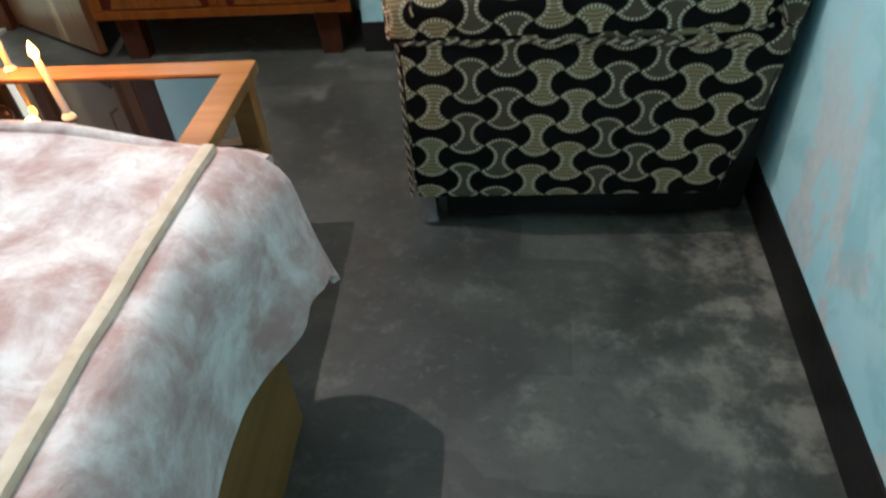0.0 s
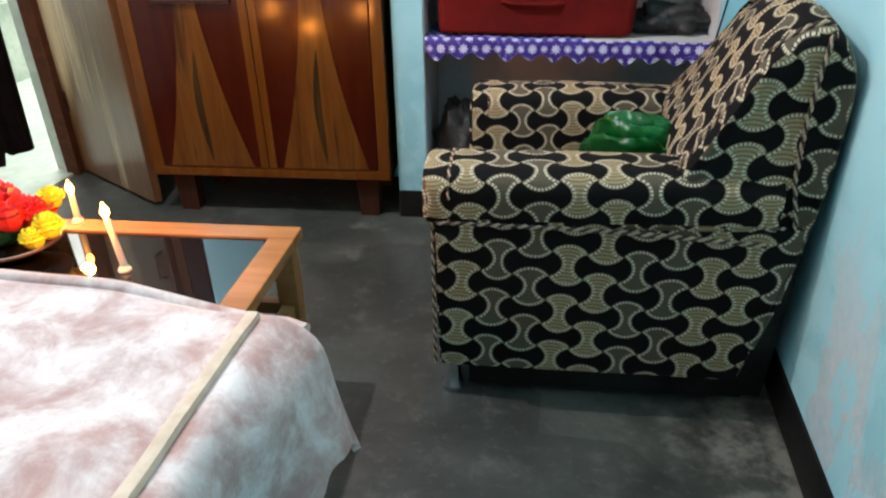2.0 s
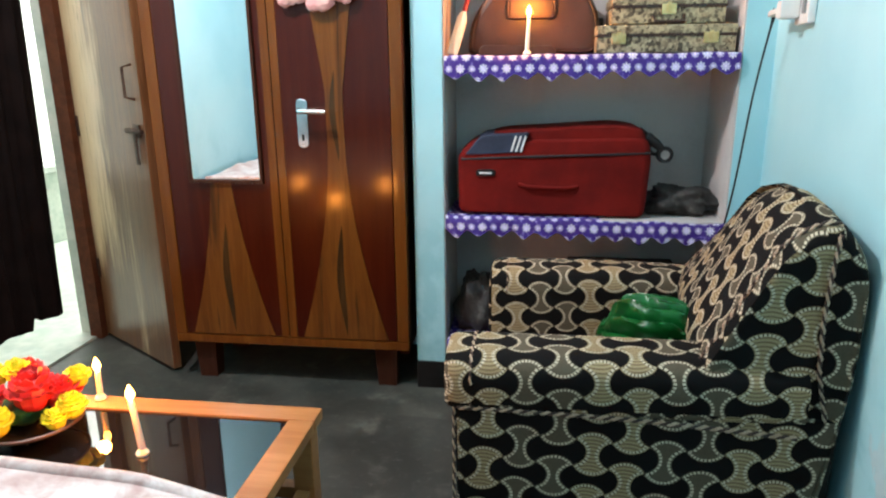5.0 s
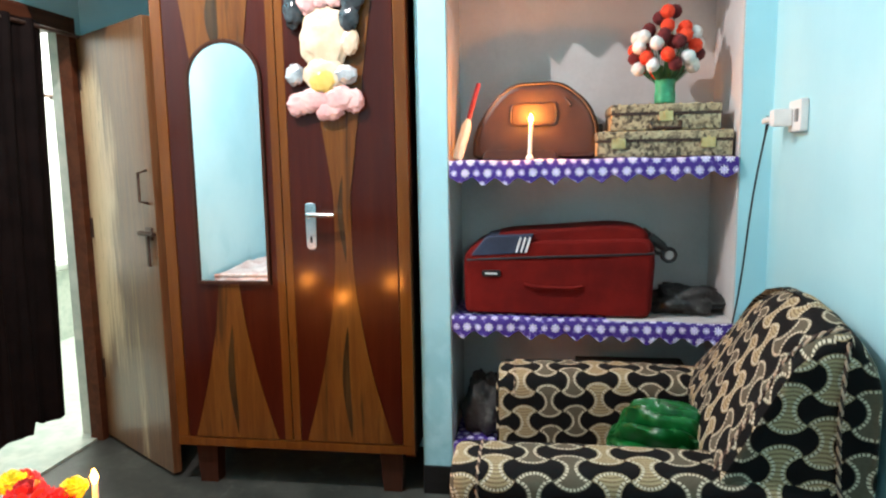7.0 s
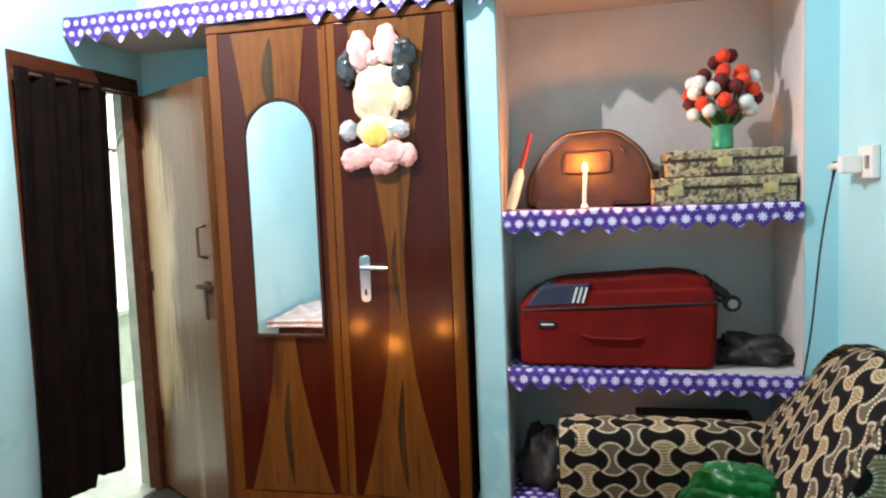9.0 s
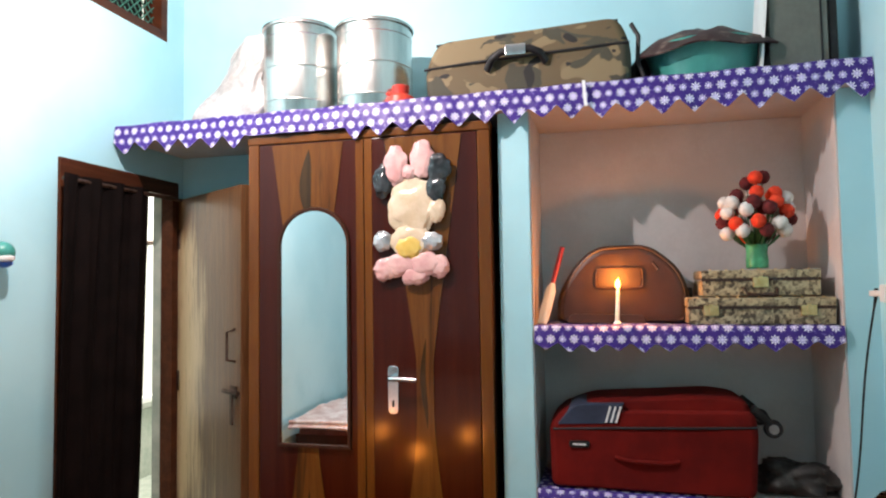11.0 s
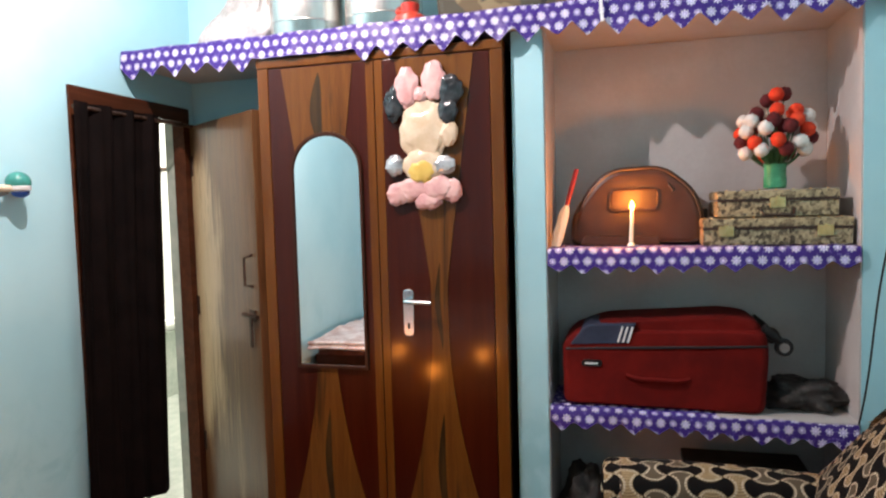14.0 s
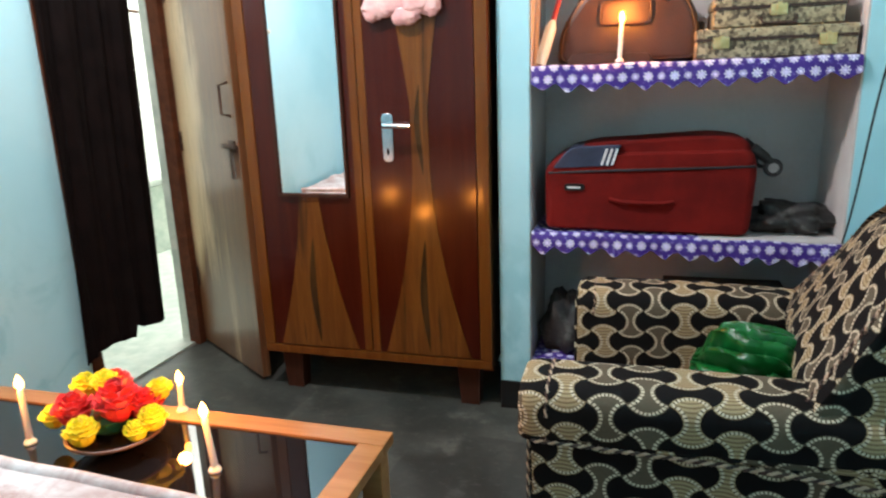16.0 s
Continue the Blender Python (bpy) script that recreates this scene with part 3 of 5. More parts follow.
# ---- door, frame, curtain ----
def doorway():
    fr = thing("door_frame", "dark brown wooden door frame in the blue wall", "door frame", (XL, 0, 0), kind="structure")
    for y0, y1 in ((D0, D0 + 0.05), (D1 - 0.045, D1)):
        part("jamb", box(-0.05, 0.012, y0, y1, 0, DH, 0.004), FRAME_WOOD, fr)
    part("reveal", box(-0.128, -0.046, D1 + 0.004, D1 + 0.03, 0, DH), HALL_FLOOR, fr, "pale green painted reveal")
    part("head", box(-0.13, 0.012, D0 + 0.05, D1 - 0.045, DH - 0.065, DH, 0.004), FRAME_WOOD, fr)

    a, b = Vector((XL + 0.02, D1 + 0.012)), Vector((-2.185, 0.06))
    w = (b - a).length
    leaf = thing("door", "weathered brown plywood door standing open beside the wardrobe", "door", (a.x, a.y, 0), turn=math.degrees(math.atan2(b.y - a.y, b.x - a.x)))
    part("panel", box(0, w, -0.018, 0.018, 0.015, 1.83, 0.004), LEAF_WOOD, leaf)
    s = -0.018
    part("bolt", tube([(w - 0.13, s - 0.012, 1.0), (w + 0.0, s - 0.012, 1.0)], 0.009, 8), RUST, leaf, "aged iron sliding bolt")
    part("bolt_plate", box(w - 0.085, w - 0.03, s - 0.006, s, 0.975, 1.025, 0.002), RUST, leaf)
    part("hasp", box(w - 0.075, w - 0.05, s - 0.014, s - 0.006, 0.87, 1.0, 0.004), RUST, leaf, "hanging iron hasp")
    part("pull_handle", tube([(w - 0.05, s, 1.12), (w - 0.05, s - 0.035, 1.13), (w - 0.05, s - 0.035, 1.24), (w - 0.05, s, 1.25)], 0.006, 8), RUST, leaf, "bent iron pull handle")
    for z in (0.3, 0.95, 1.6):
        part("hinge", box(-0.012, 0.03, s - 0.005, s, z, z + 0.09, 0.002), RUST, leaf)

    rod = thing("curtain_rod", "thin dark rod across the top of the doorway", "curtain rod")
    part("rod", tube([(XL + 0.045, D0 - 0.02, 1.825), (XL + 0.045, D1 - 0.02, 1.825)], 0.008, 10), RUST, rod)

    bm = bmesh.new()
    n, rows = 80, 14
    grid = []
    for j in range(rows + 1):
        t = j / rows
        row = []
        for i in range(n + 1):
            u = i / n
            y = D0 - 0.022 - 0.05 * t + u * (0.485 - 0.02 * math.sin(t * 2.2) + 0.02 * t)
            fold = 0.020 * math.sin(u * 24 + 0.9 * math.sin(t * 3)) + 0.007 * math.sin(u * 53 + 1 + t)
            foot = 0.21 + 0.03 * math.sin(u * 5.0) + (0.05 if u > 0.55 else 0.0) + 0.008 * math.sin(u * 24)
            row.append(bm.verts.new((XL + 0.045 + fold * (0.6 + 0.4 * t), y, 1.845 + (foot - 1.845) * t)))
        grid.append(row)
    for j in range(rows):
        for i in range(n):
            bm.faces.new((grid[j][i], grid[j][i + 1], grid[j + 1][i + 1], grid[j + 1][i]))
    thicken(bm, 0.003)
    tagged(part("curtain", bm, CURTAIN, smooth=60), "dark brown door curtain hanging in loose folds", "curtain")


doorway()


# ---- wardrobe ----
def wardrobe():
    x0, x1, zb, zt = -2.135, -1.18, 0.165, 2.0
    w = thing("wardrobe", "tall two-door wardrobe in tan and red-brown veneer", "wardrobe", (0, 0, 0))
    part("carcass", box(x0, x1, 0.022, 0.42, zb, zt - 0.002, 0.003), DARK_WOOD, w, "dark wooden carcass")
    part("cornice", box(x0 - 0.002, x1 + 0.002, -0.006, 0.06, zt - 0.03, zt + 0.004, 0.006), TAN, w)
    part("plinth_rail", box(x0, x1, -0.002, 0.03, zb, zb + 0.035, 0.004), TAN, w)
    for a, b in ((x0, x0 + 0.045), (x1 - 0.045, x1)):
        part("stile", box(a, b, -0.002, 0.03, zb + 0.035, zt - 0.03, 0.004), TAN, w)
    for a in (x0 + 0.055, x1 - 0.145):
        part("leg", loft([[(a, 0.03, zb), (a + 0.09, 0.03, zb), (a + 0.09, 0.10, zb), (a, 0.10, zb)], [(a + 0.012, 0.03, 0), (a + 0.085, 0.03, 0), (a + 0.085, 0.09, 0), (a + 0.012, 0.09, 0)]]), DARK_WOOD, w)
        part("leg", box(a + 0.01, a + 0.08, 0.34, 0.40, 0, zb), DARK_WOOD, w)
    mid = (x0 + x1) / 2
    for a, b in ((x0 + 0.047, mid - 0.002), (mid + 0.002, x1 - 0.047)):
        d = part("door", box(a, b, 0.0, 0.02, zb + 0.038, zt - 0.033, 0.002), RED_VENEER, w, "red-brown veneered door with tan inlay")
        c = (a + b) / 2
        inner = (b - 0.03, b) if a < mid - 0.1 else (a, a + 0.03)
        part("edge_strip", box(inner[0], inner[1], -0.0025, 0.001, zb + 0.039, zt - 0.034), TAN, d)
        # inlay narrow at the waist and flaring to both ends
        c += -0.012 if a < mid - 0.1 else 0.012
        bm = bmesh.new()
        left, right = [], []
        z0, z1 = zb + 0.042, zt - 0.037
        for k in range(61):
            z = z0 + (z1 - z0) * k / 60
            half = 0.032
            if z > 1.15:
                half += 0.115 * (z - 1.15) / (z1 - 1.15)
            if z < 0.98:
                half += 0.138 * ((0.98 - z) / (0.98 - z0)) ** 1.8
            left.append(bm.verts.new((c - half, -0.0015, z)))
            right.append(bm.verts.new((c + half, -0.0015, z)))
        for k in range(60):
            bm.faces.new((left[k], right[k], right[k + 1], left[k + 1]))
        thicken(bm, -0.002)
        inlay = part("inlay", bm, TAN_STREAK, d, "figured tan veneer inlay")
        for za, zc, wd in ((0.22, 0.66, 0.014), (0.90, 1.22, 0.010), (1.66, 1.94, 0.024)):
            rows = []
            bm = bmesh.new()
            for k in range(13):
                t = k / 12
                z = za + (zc - za) * t
                h_ = wd * math.sin(math.pi * t) ** 0.8 + 0.0005
                x = c + 0.008 * math.sin(t * 5 + za * 9)
                rows.append((bm.verts.new((x - h_, -0.0042, z)), bm.verts.new((x + h_, -0.0042, z))))
            for (p0, p1), (q0, q1) in zip(rows, rows[1:]):
                bm.faces.new((p0, p1, q1, q0))
            bm.normal_update()
            part("dark_grain", bm, GRAIN, inlay, "dark grey-green grain figure", smooth=0)
        if a < mid - 0.1:
            arch = [Vector((-2.008, 0.815)), Vector((-1.712, 0.815))]
            r = 0.148
            arch += [Vector((-1.86 + r * math.cos(q), 1.57 + r * math.sin(q))) for q in [math.pi * k / 24 for k in range(25)]]
            o = arch
            i_ = []
            for p in arch:
                q = p.copy()
                if p.y < 1.5:
                    q.x += 0.016 if p.x < -1.86 else -0.016
                    q.y += 0.016
                else:
                    q = Vector((-1.86, 1.57)) + (p - Vector((-1.86, 1.57))) * (1 - 0.016 / r)
                i_.append(q)
            bm = bmesh.new()
            rings = []
            for y, ring in ((-0.001, o), (-0.014, [p + (q - p) * 0.15 for p, q in zip(o, i_)]), (-0.014, [p + (q - p) * 0.8 for p, q in zip(o, i_)]), (-0.004, i_)):
                rings.append([bm.verts.new((p.x, y, p.y)) for p in ring])
            n = len(o)
            for r0, r1 in zip(rings, rings[1:]):
                for k in range(n):
                    bm.faces.new((r0[k], r0[(k + 1) % n], r1[(k + 1) % n], r1[k]))
            part("mirror_frame", bm, DARK_WOOD, d, "dark arched mirror frame")
            bm = bmesh.new()
            bm.faces.new([bm.verts.new((p.x, -0.0045, p.y)) for p in i_])
            thicken(bm, -0.002)
            part("mirror", bm, MIRROR, d, "arched mirror", smooth=0)
        else:
            hx = -1.549
            out = rounded([(hx - 0.019, 0.947), (hx + 0.019, 0.947), (hx + 0.021, 1.123), (hx - 0.021, 1.123)], 0.018)
            h = part("lock_plate", swell(out, -0.008, 0.0, 0.004), CHROME, d, "chrome lock plate")
            part("lever", tube([(hx, -0.008, 1.082), (hx, -0.04, 1.082), (hx + 0.015, -0.05, 1.081), (hx + 0.10, -0.048, 1.078)], [0.012, 0.011, 0.009, 0.008], 12), CHROME, h)
            part("keyhole", box(hx - 0.004, hx + 0.004, -0.010, -0.007, 0.975, 0.998, 0.002), BLACK_BAND, h)


wardrobe()


# ---- valance cloths ----
def valance(name, x0, x1, yf, z_top, drop, tip, depth, label, seed, slope=0.0, lift=None, pitch=0.082):
    """A printed cloth lying on a shelf, its front hanging down in points."""
    bm = bmesh.new()
    layer = bm.loops.layers.uv.verify()
    n = int((x1 - x0) / 0.0115)
    cols = []
    for i in range(n + 1):
        x = x0 + (x1 - x0) * i / n
        ph = ((x - x0) / pitch) % 1.0
        k = int((x - x0) / pitch)
        jit = 0.6 + 0.4 * math.sin(k * 2.3 + seed)
        tooth = (1 - abs(2 * ph - 1)) * tip * (0.75 + 0.4 * jit)
        zt = z_top + slope * (x - x0) + 0.002 * math.sin(x * 23 + seed)
        foot = zt - drop * (1 + 0.10 * math.sin(x * 4.1 + seed)) - tooth
        if lift:
            foot = max(foot, lift(x))
        w = 0.004 * math.sin(x * 31 + seed) + 0.003 * math.sin(x * 77)
        col = [(x, yf + depth, zt + 0.003), (x, yf + 0.004, zt + 0.003), (x, yf - 0.004, zt - 0.002)]
        for q in (0.33, 0.66, 1.0):
            col.append((x, yf - 0.006 + w * q - 0.006 * q, zt - 0.002 + (foot - zt) * q))
        cols.append([bm.verts.new(c) for c in col])
    for a, b in zip(cols, cols[1:]):
        for j in range(5):
            f = bm.faces.new((a[j], b[j], b[j + 1], a[j + 1]))
            for lp in f.loops:
                co = lp.vert.co
                v = co.z if j >= 2 else z_top + (co.y - yf)
                lp[layer].uv = (co.x, v)
    thicken(bm, -0.0015)
    return tagged(part(name, bm, DAISY, smooth=50), label, "shelf cloth", "shelf cloths")


def over_wardrobe(x):
    return 2.008 if -2.13 < x < -1.72 else 0.0


valance("shelf_cloth", XL + 0.004, wall_x(0) - 0.004, -0.012, 2.087, 0.075, 0.050, 0.16, "purple daisy-print cloth with pointed hem on the loft slab", 3, 0.009, over_wardrobe, 0.10)
valance("shelf_cloth", -1.037, -0.053, 0.033, 1.262, 0.05, 0.03, 0.30, "purple daisy-print cloth with pointed hem on the upper niche shelf", 5)
valance("shelf_cloth", -1.037, -0.053, 0.033, 0.694, 0.045, 0.03, 0.30, "purple daisy-print cloth with pointed hem on the middle niche shelf", 8, -0.012)
valance("shelf_cloth", -1.037, -0.053, 0.033, 0.203, 0.05, 0.03, 0.30, "purple daisy-print cloth with pointed hem on the lowest niche shelf", 11)


# ---- sofa chair ----
def rope(points, parent, radius=0.007):
    """Two strands, dark and cream, twisted round each other."""
    pts = [Vector(p) for p in points]
    fine = []
    for a, b in zip(pts, pts[1:]):
        n = max(1, round((b - a).length / 0.006))
        fine += [a.lerp(b, k / n) for k in range(n)]
    fine.append(pts[-1])
    bm = bmesh.new()
    for strand in (0, 1):
        line, run = [], 0.0
        for k, p in enumerate(fine):
            d = (fine[min(k + 1, len(fine) - 1)] - fine[max(k - 1, 0)]).normalized()
            run += (p - fine[k - 1]).length if k else 0.0
            side = d.cross(Vector((0, 0, 1)) if abs(d.z) < 0.9 else Vector((1, 0, 0))).normalized()
            up = side.cross(d)
            q = run / 0.030 * 2 * math.pi + math.pi * strand
            line.append(p + (side * math.cos(q) + up * math.sin(q)) * radius * 0.42)
        before = len(bm.faces)
        tube(line, radius * 0.50, 5, bm)
        bm.faces.ensure_lookup_table()
        for f in bm.faces[before:]:
            f.material_index = strand
    return part("rope_trim", bm, [CORD_DARK, CORD_CREAM], parent, "twisted brown and cream cord", smooth=60)


def armchair():
    s = thing("armchair", "bulky armchair in black and beige bow-patterned cloth", "armchair")
    for y0, y1, sx, sz in ((-1.015, -0.85, 0.0, 0.0), (-0.275, -0.115, 0.05, -0.022)):
        out = rounded([(-0.875 + sx, 0.085), (-0.145, 0.085), (-0.065, 0.50 + sz), (-0.885 + sx, 0.50 + sz)], 0.015, 3)
        part("arm_side", swell(out, y0, y1, 0.015), SOFA, s, uv=True)
        # padded roll on top of the arm
        low = 0.485 if y0 < -0.5 else 0.12
        prof = rounded([(y0 - 0.008, low + sz), (y1 + 0.012, low + sz), (y1 + 0.012, 0.618 + sz), (y0 - 0.018, 0.612 + sz)], [0.02, 0.02, 0.075, 0.075], 6)
        rings = []
        for x, k in ((-0.900, 0.66), (-0.904, 0.80), (-0.904, 0.90), (-0.895, 0.98), (-0.875, 1.02), (-0.6, 1.03), (-0.3, 1.0), (-0.14, 0.96)):
            c = Vector(((y0 + y1) / 2, (low + 0.615) / 2 + sz))
            rings.append([(x + sx * (x < -0.5), *(c + (p - c) * k)) for p in prof])
        part("arm_pad", loft_uv(rings, 0), SOFA, s, smooth=50)
        y = y0 - 0.008
        if y0 < -0.5:
            rope([(-0.875 + sx + (0.72 - sx) * k / 20, y, 0.492 + sz - 0.03 * (k / 20) ** 2) for k in range(21)], s)
        for yy in (y0 + 0.004, y1 - 0.004):
            rope([(-0.884 + sx, yy, 0.09 + (0.4 + sz) * k / 8) for k in range(9)], s, 0.005)
        mid = Vector(((y0 + y1) / 2, (low + 0.615) / 2 + sz))
        rope([(-0.845 + sx, *(mid + (p - mid) * 1.01)) for p in prof], s, 0.005)
    part("front_panel", box(-0.862, -0.835, -0.845, -0.28, 0.09, 0.232, 0.012), SOFA, s, uv=True)
    part("seat_base", box(-0.83, -0.16, -0.845, -0.28, 0.10, 0.232, 0.01), SOFA, s, uv=True)
    seat = rounded([(-0.87, 0.235), (-0.28, 0.235), (-0.28, 0.350), (-0.87, 0.360)], [0.03, 0.02, 0.03, 0.05], 4)
    part("seat_cushion", swell(seat, -0.846, -0.279, 0.03, 0.012), SOFA, s, uv=True)
    # thick back with an arched top, close to the wall
    back = rounded([(-0.31, 0.345), (-0.13, 0.12), (-0.085, 0.30), (-0.048, 0.60), (-0.045, 0.86), (-0.11, 0.955), (-0.21, 0.905), (-0.375, 0.58)], [0.05, 0.02, 0.03, 0.05, 0.07, 0.06, 0.08, 0.05], 5)
    c = sum(back, Vector((0, 0))) / len(back)

    def arch(p, y, grow=1.0):
        k = 1 - (0.24 if y < -0.72 else 0.42) * abs((y + 0.72) / 0.56) ** 2.0
        q = c + (p - c) * grow
        lean = wall_x(y) - wall_x(-1.0)
        t = (y + 1.0) / 0.87
        return (q.x + 0.8 * lean + (0.07 * t if q.x < -0.15 else 0.0), y, 0.5 + (q.y - 0.5) * k if q.y > 0.5 else q.y)

    rings = []
    for y, g_ in ((-1.004, 0.80), (-1.012, 0.88), (-1.008, 0.95), (-0.985, 0.99), (-0.95, 1.0), (-0.86, 1.01), (-0.74, 1.015), (-0.6, 1.015), (-0.46, 1.015), (-0.32, 1.01), (-0.20, 1.0), (-0.165, 0.98), (-0.135, 0.93), (-0.13, 0.82)):
        rings.append([arch(p, y, g_) for p in back])
    part("backrest", loft_uv(rings, 1), SOFA, s, smooth=50)
    for y in (-0.975, -0.17):
        rope([arch(p, y, 1.0) for p in back if p.y > 0.45 and p.x < -0.10], s, 0.007)
    seam = [Vector((-0.10, 0.50)), Vector((-0.125, 0.62)), Vector((-0.13, 0.75)), Vector((-0.125, 0.86)), Vector((-0.12, 0.93))]
    rope([arch(p, -1.012, 1.0) for p in seam], s, 0.006)
    for x, y in ((-0.845, -0.985), (-0.845, -0.155), (-0.20, -0.94), (-0.20, -0.2)):
        part("foot", lathe([(0.026, 0.0), (0.030, 0.005), (0.030, 0.014), (0.024, 0.03), (0.022, 0.07), (0.026, 0.088)], 16, center=(x, y, 0)), CHROME, s, "small chrome foot")
    # added black slab for the shade between the back and the wall
    pts = [(-0.15, 0.025), (-0.075, 0.025), (-0.056, 0.62), (-0.10, 0.62)]
    part("back_shade", loft([[(x + 0.8 * (wall_x(y) - wall_x(-1.0)), y, z) for x, z in pts] for y in (-0.99, -0.14)]), BLACK_BAND, s, "black sheet standing in for shade behind the armchair")
    # added black box that darkens the gap under the seat like deep shade
    part("underside", box(-0.80, -0.12, -0.995, -0.14, 0.022, 0.10), BLACK_BAND, s, "black box standing in for shade under the armchair")


armchair()


def green_cushion():
    """A satin bolster, its pleats running lengthwise between two gathered seams, one end pinched."""
    n, m = 96, 110
    rings = []
    for i in range(n + 1):
        t = i / n
        e = math.sqrt(max(0.0, 1 - abs(2 * t - 1) ** 3.2)) * 0.97 + 0.03
        if t > 0.80:
            e *= 1 - 0.45 * math.sin(min(1.0, (t - 0.80) / 0.12) * math.pi / 2) + 0.18 * max(0.0, t - 0.93) / 0.07
        seam = math.exp(-((t - 0.16) / 0.025) ** 2) + math.exp(-((t - 0.80) / 0.03) ** 2)
        ring = []
        for k in range(m):
            q = 2 * math.pi * k / m
            w = noise.noise(Vector((math.cos(q) * 1.4, math.sin(q) * 1.4, t * 3)))
            w2 = noise.noise(Vector((math.cos(q) * 4, math.sin(q) * 4, t * 2.5 + 5)))
            pleat = 1 - abs(math.sin(q * 8 + 1.3 * w + 0.9 * w2 + 0.4 * math.sin(t * 6))) ** 0.55
            fine = abs(math.sin(q * 19 + 3 * w + t * 4))
            r = e * (1.08 - 0.42 * pleat - 0.05 * fine + 0.10 * w - 0.12 * seam)
            r *= 1 - seam * 0.04 * math.sin(q * 24)
            ring.append((0.125 * math.cos(q) * r, -0.15 + 0.31 * t, 0.138 * math.sin(q) * r))
        rings.append(ring)
    bm = loft(rings)
    bmesh.ops.transform(bm, matrix=pose(-0.385, -0.61, 0.485, 0, -16, 58), verts=bm.verts)
    tagged(part("cushion", bm, GREEN_SATIN, smooth=60), "ruched dark green satin cushion lying on the armchair seat", "cushion")


green_cushion()


# ---- bed ----
def bed():
    b = thing("bed", "low wooden bed against the door wall", "bed")
    part("side_rail", box(-1.085, -1.055, -3.55, -1.60, 0.0, 0.42, 0.006), BED_WOOD, b)
    part("foot_panel", box(-2.70, -1.09, -1.60, -1.565, 0.10, 0.50, 0.006), DARK_WOOD, b)
    part("head_panel", box(-2.70, -1.075, -3.60, -3.56, 0.10, 0.85, 0.01), DARK_WOOD, b)
    for x in (-2.68, -1.115):
        for y in (-1.63, -3.58):
            part("leg", box(x, x + 0.045, y, y + 0.05, 0, 0.44, 0.004), BED_WOOD, b)
    part("mattress", box(-2.69, -1.10, -3.55, -1.57, 0.40, 0.545, 0.035, 3), mottled("mattress_ticking", (0.10, 0.03, 0.025), (0.16, 0.055, 0.05), 14, 0.8), b, "red mattress")

    # blanket, spread over the top and hanging down at the foot and side
    bm = bmesh.new()
    xs = [-2.70 + 1.63 * i / 96 for i in range(97)]
    ys = [-3.45 + 1.93 * j / 114 for j in range(115)]
    hang = 15

    def top(x, y):
        z = 0.566 + 0.035 * min(1.0, max(0.0, (-1.15 - x) / 0.7)) + 0.010 * noise.noise(Vector((x * 3, y * 3, 0))) + 0.006 * noise.noise(Vector((x * 9, y * 9, 2)))
        near = min(1.0, max(0.0, (-1.70 - y) / 0.25)) * min(1.0, max(0.0, (-1.13 - x) / 0.06))
        z += 0.050 * near * (0.30 - abs(noise.noise(Vector((x * 5.5, y * 4.5, 4))))) + 0.010 * near * (0.3 - abs(noise.noise(Vector((x * 13, y * 11, 8)))))
        return z

    grid = {}
    ni, nj = len(xs), len(ys)
    for i in range(ni + hang):
        for j in range(nj + hang):
            a, c = max(0, i - ni + 1), max(0, j - nj + 1)
            x, y = xs[min(i, ni - 1)], ys[min(j, nj - 1)]
            z = top(x, y)
            ra, rc = a / hang, c / hang
            # round over the edge, then fall
            near = min(1.0, max(0.0, (y + 1.80) / 0.25))
            dx = (0.035 + 0.02 * near) * math.sin(min(ra * 3, 1) * math.pi / 2) + (0.005 + 0.055 * near) * ra
            dy = 0.045 * math.sin(min(rc * 3, 1) * math.pi / 2) + 0.015 * rc
            dy = dy * (1 - ra) + 0.025 * rc * ra - 0.055 * ra * near * near
            dx *= 1 + 0.12 * rc * ra
            fall_x = (0.02 * (min(ra * 3, 1)) ** 2 + (0.235 - 0.045 * near) * ra) if a else 0
            fall_y = (0.02 * (min(rc * 3, 1)) ** 2 + (0.015 + 0.185 * min(1.0, max(0.0, (x + 1.35) / 0.25))) * rc) if c else 0
            wave = ((0.008 + 0.006 * near) * math.sin(y * 15 + 1.2) + 0.011 * near * (1 - rc) * math.sin(y * 38 + 0.6 + 2.0 * ra)) * ra * (1 - rc) + 0.006 * math.sin(x * 13) * rc * (1 - ra)
            grid[i, j] = bm.verts.new((x + dx + (wave if a else 0), y + dy + (wave if c else 0), z - max(fall_x, fall_y) - 0.10 * min(fall_x, fall_y)))
    for i in range(ni + hang - 1):
        for j in range(nj + hang - 1):
            bm.faces.new((grid[i, j], grid[i + 1, j], grid[i + 1, j + 1], grid[i, j + 1]))
    hem = [grid[i, nj + 2].co.copy() + Vector((0, 0, 0.004)) for i in range(0, ni + 3, 2)]
    thicken(bm, 0.014)
    bl = tagged(part("blanket", bm, PLUSH, smooth=70), "thick pink and white plush blanket spread over the bed", "blanket")
    bm = bmesh.new()
    rings = []
    for k in range(61):
        y = -1.53 - 1.85 * k / 60
        x = -1.10 - 0.01 * math.sin(k * 0.13)
        z = top(-1.10, y) + 0.0075
        rings.append([(x - 0.011, y, z - 0.006), (x - 0.009, y, z + 0.0035), (x, y, z + 0.005), (x + 0.009, y, z + 0.0035), (x + 0.011, y, z - 0.006)])
    loft(rings, bm)
    part("hem", tube(hem, 0.013, 10), PLUSH, bl, "rolled plush hem")
    part("piping", bm, PIPING, bl, "beige seam band")


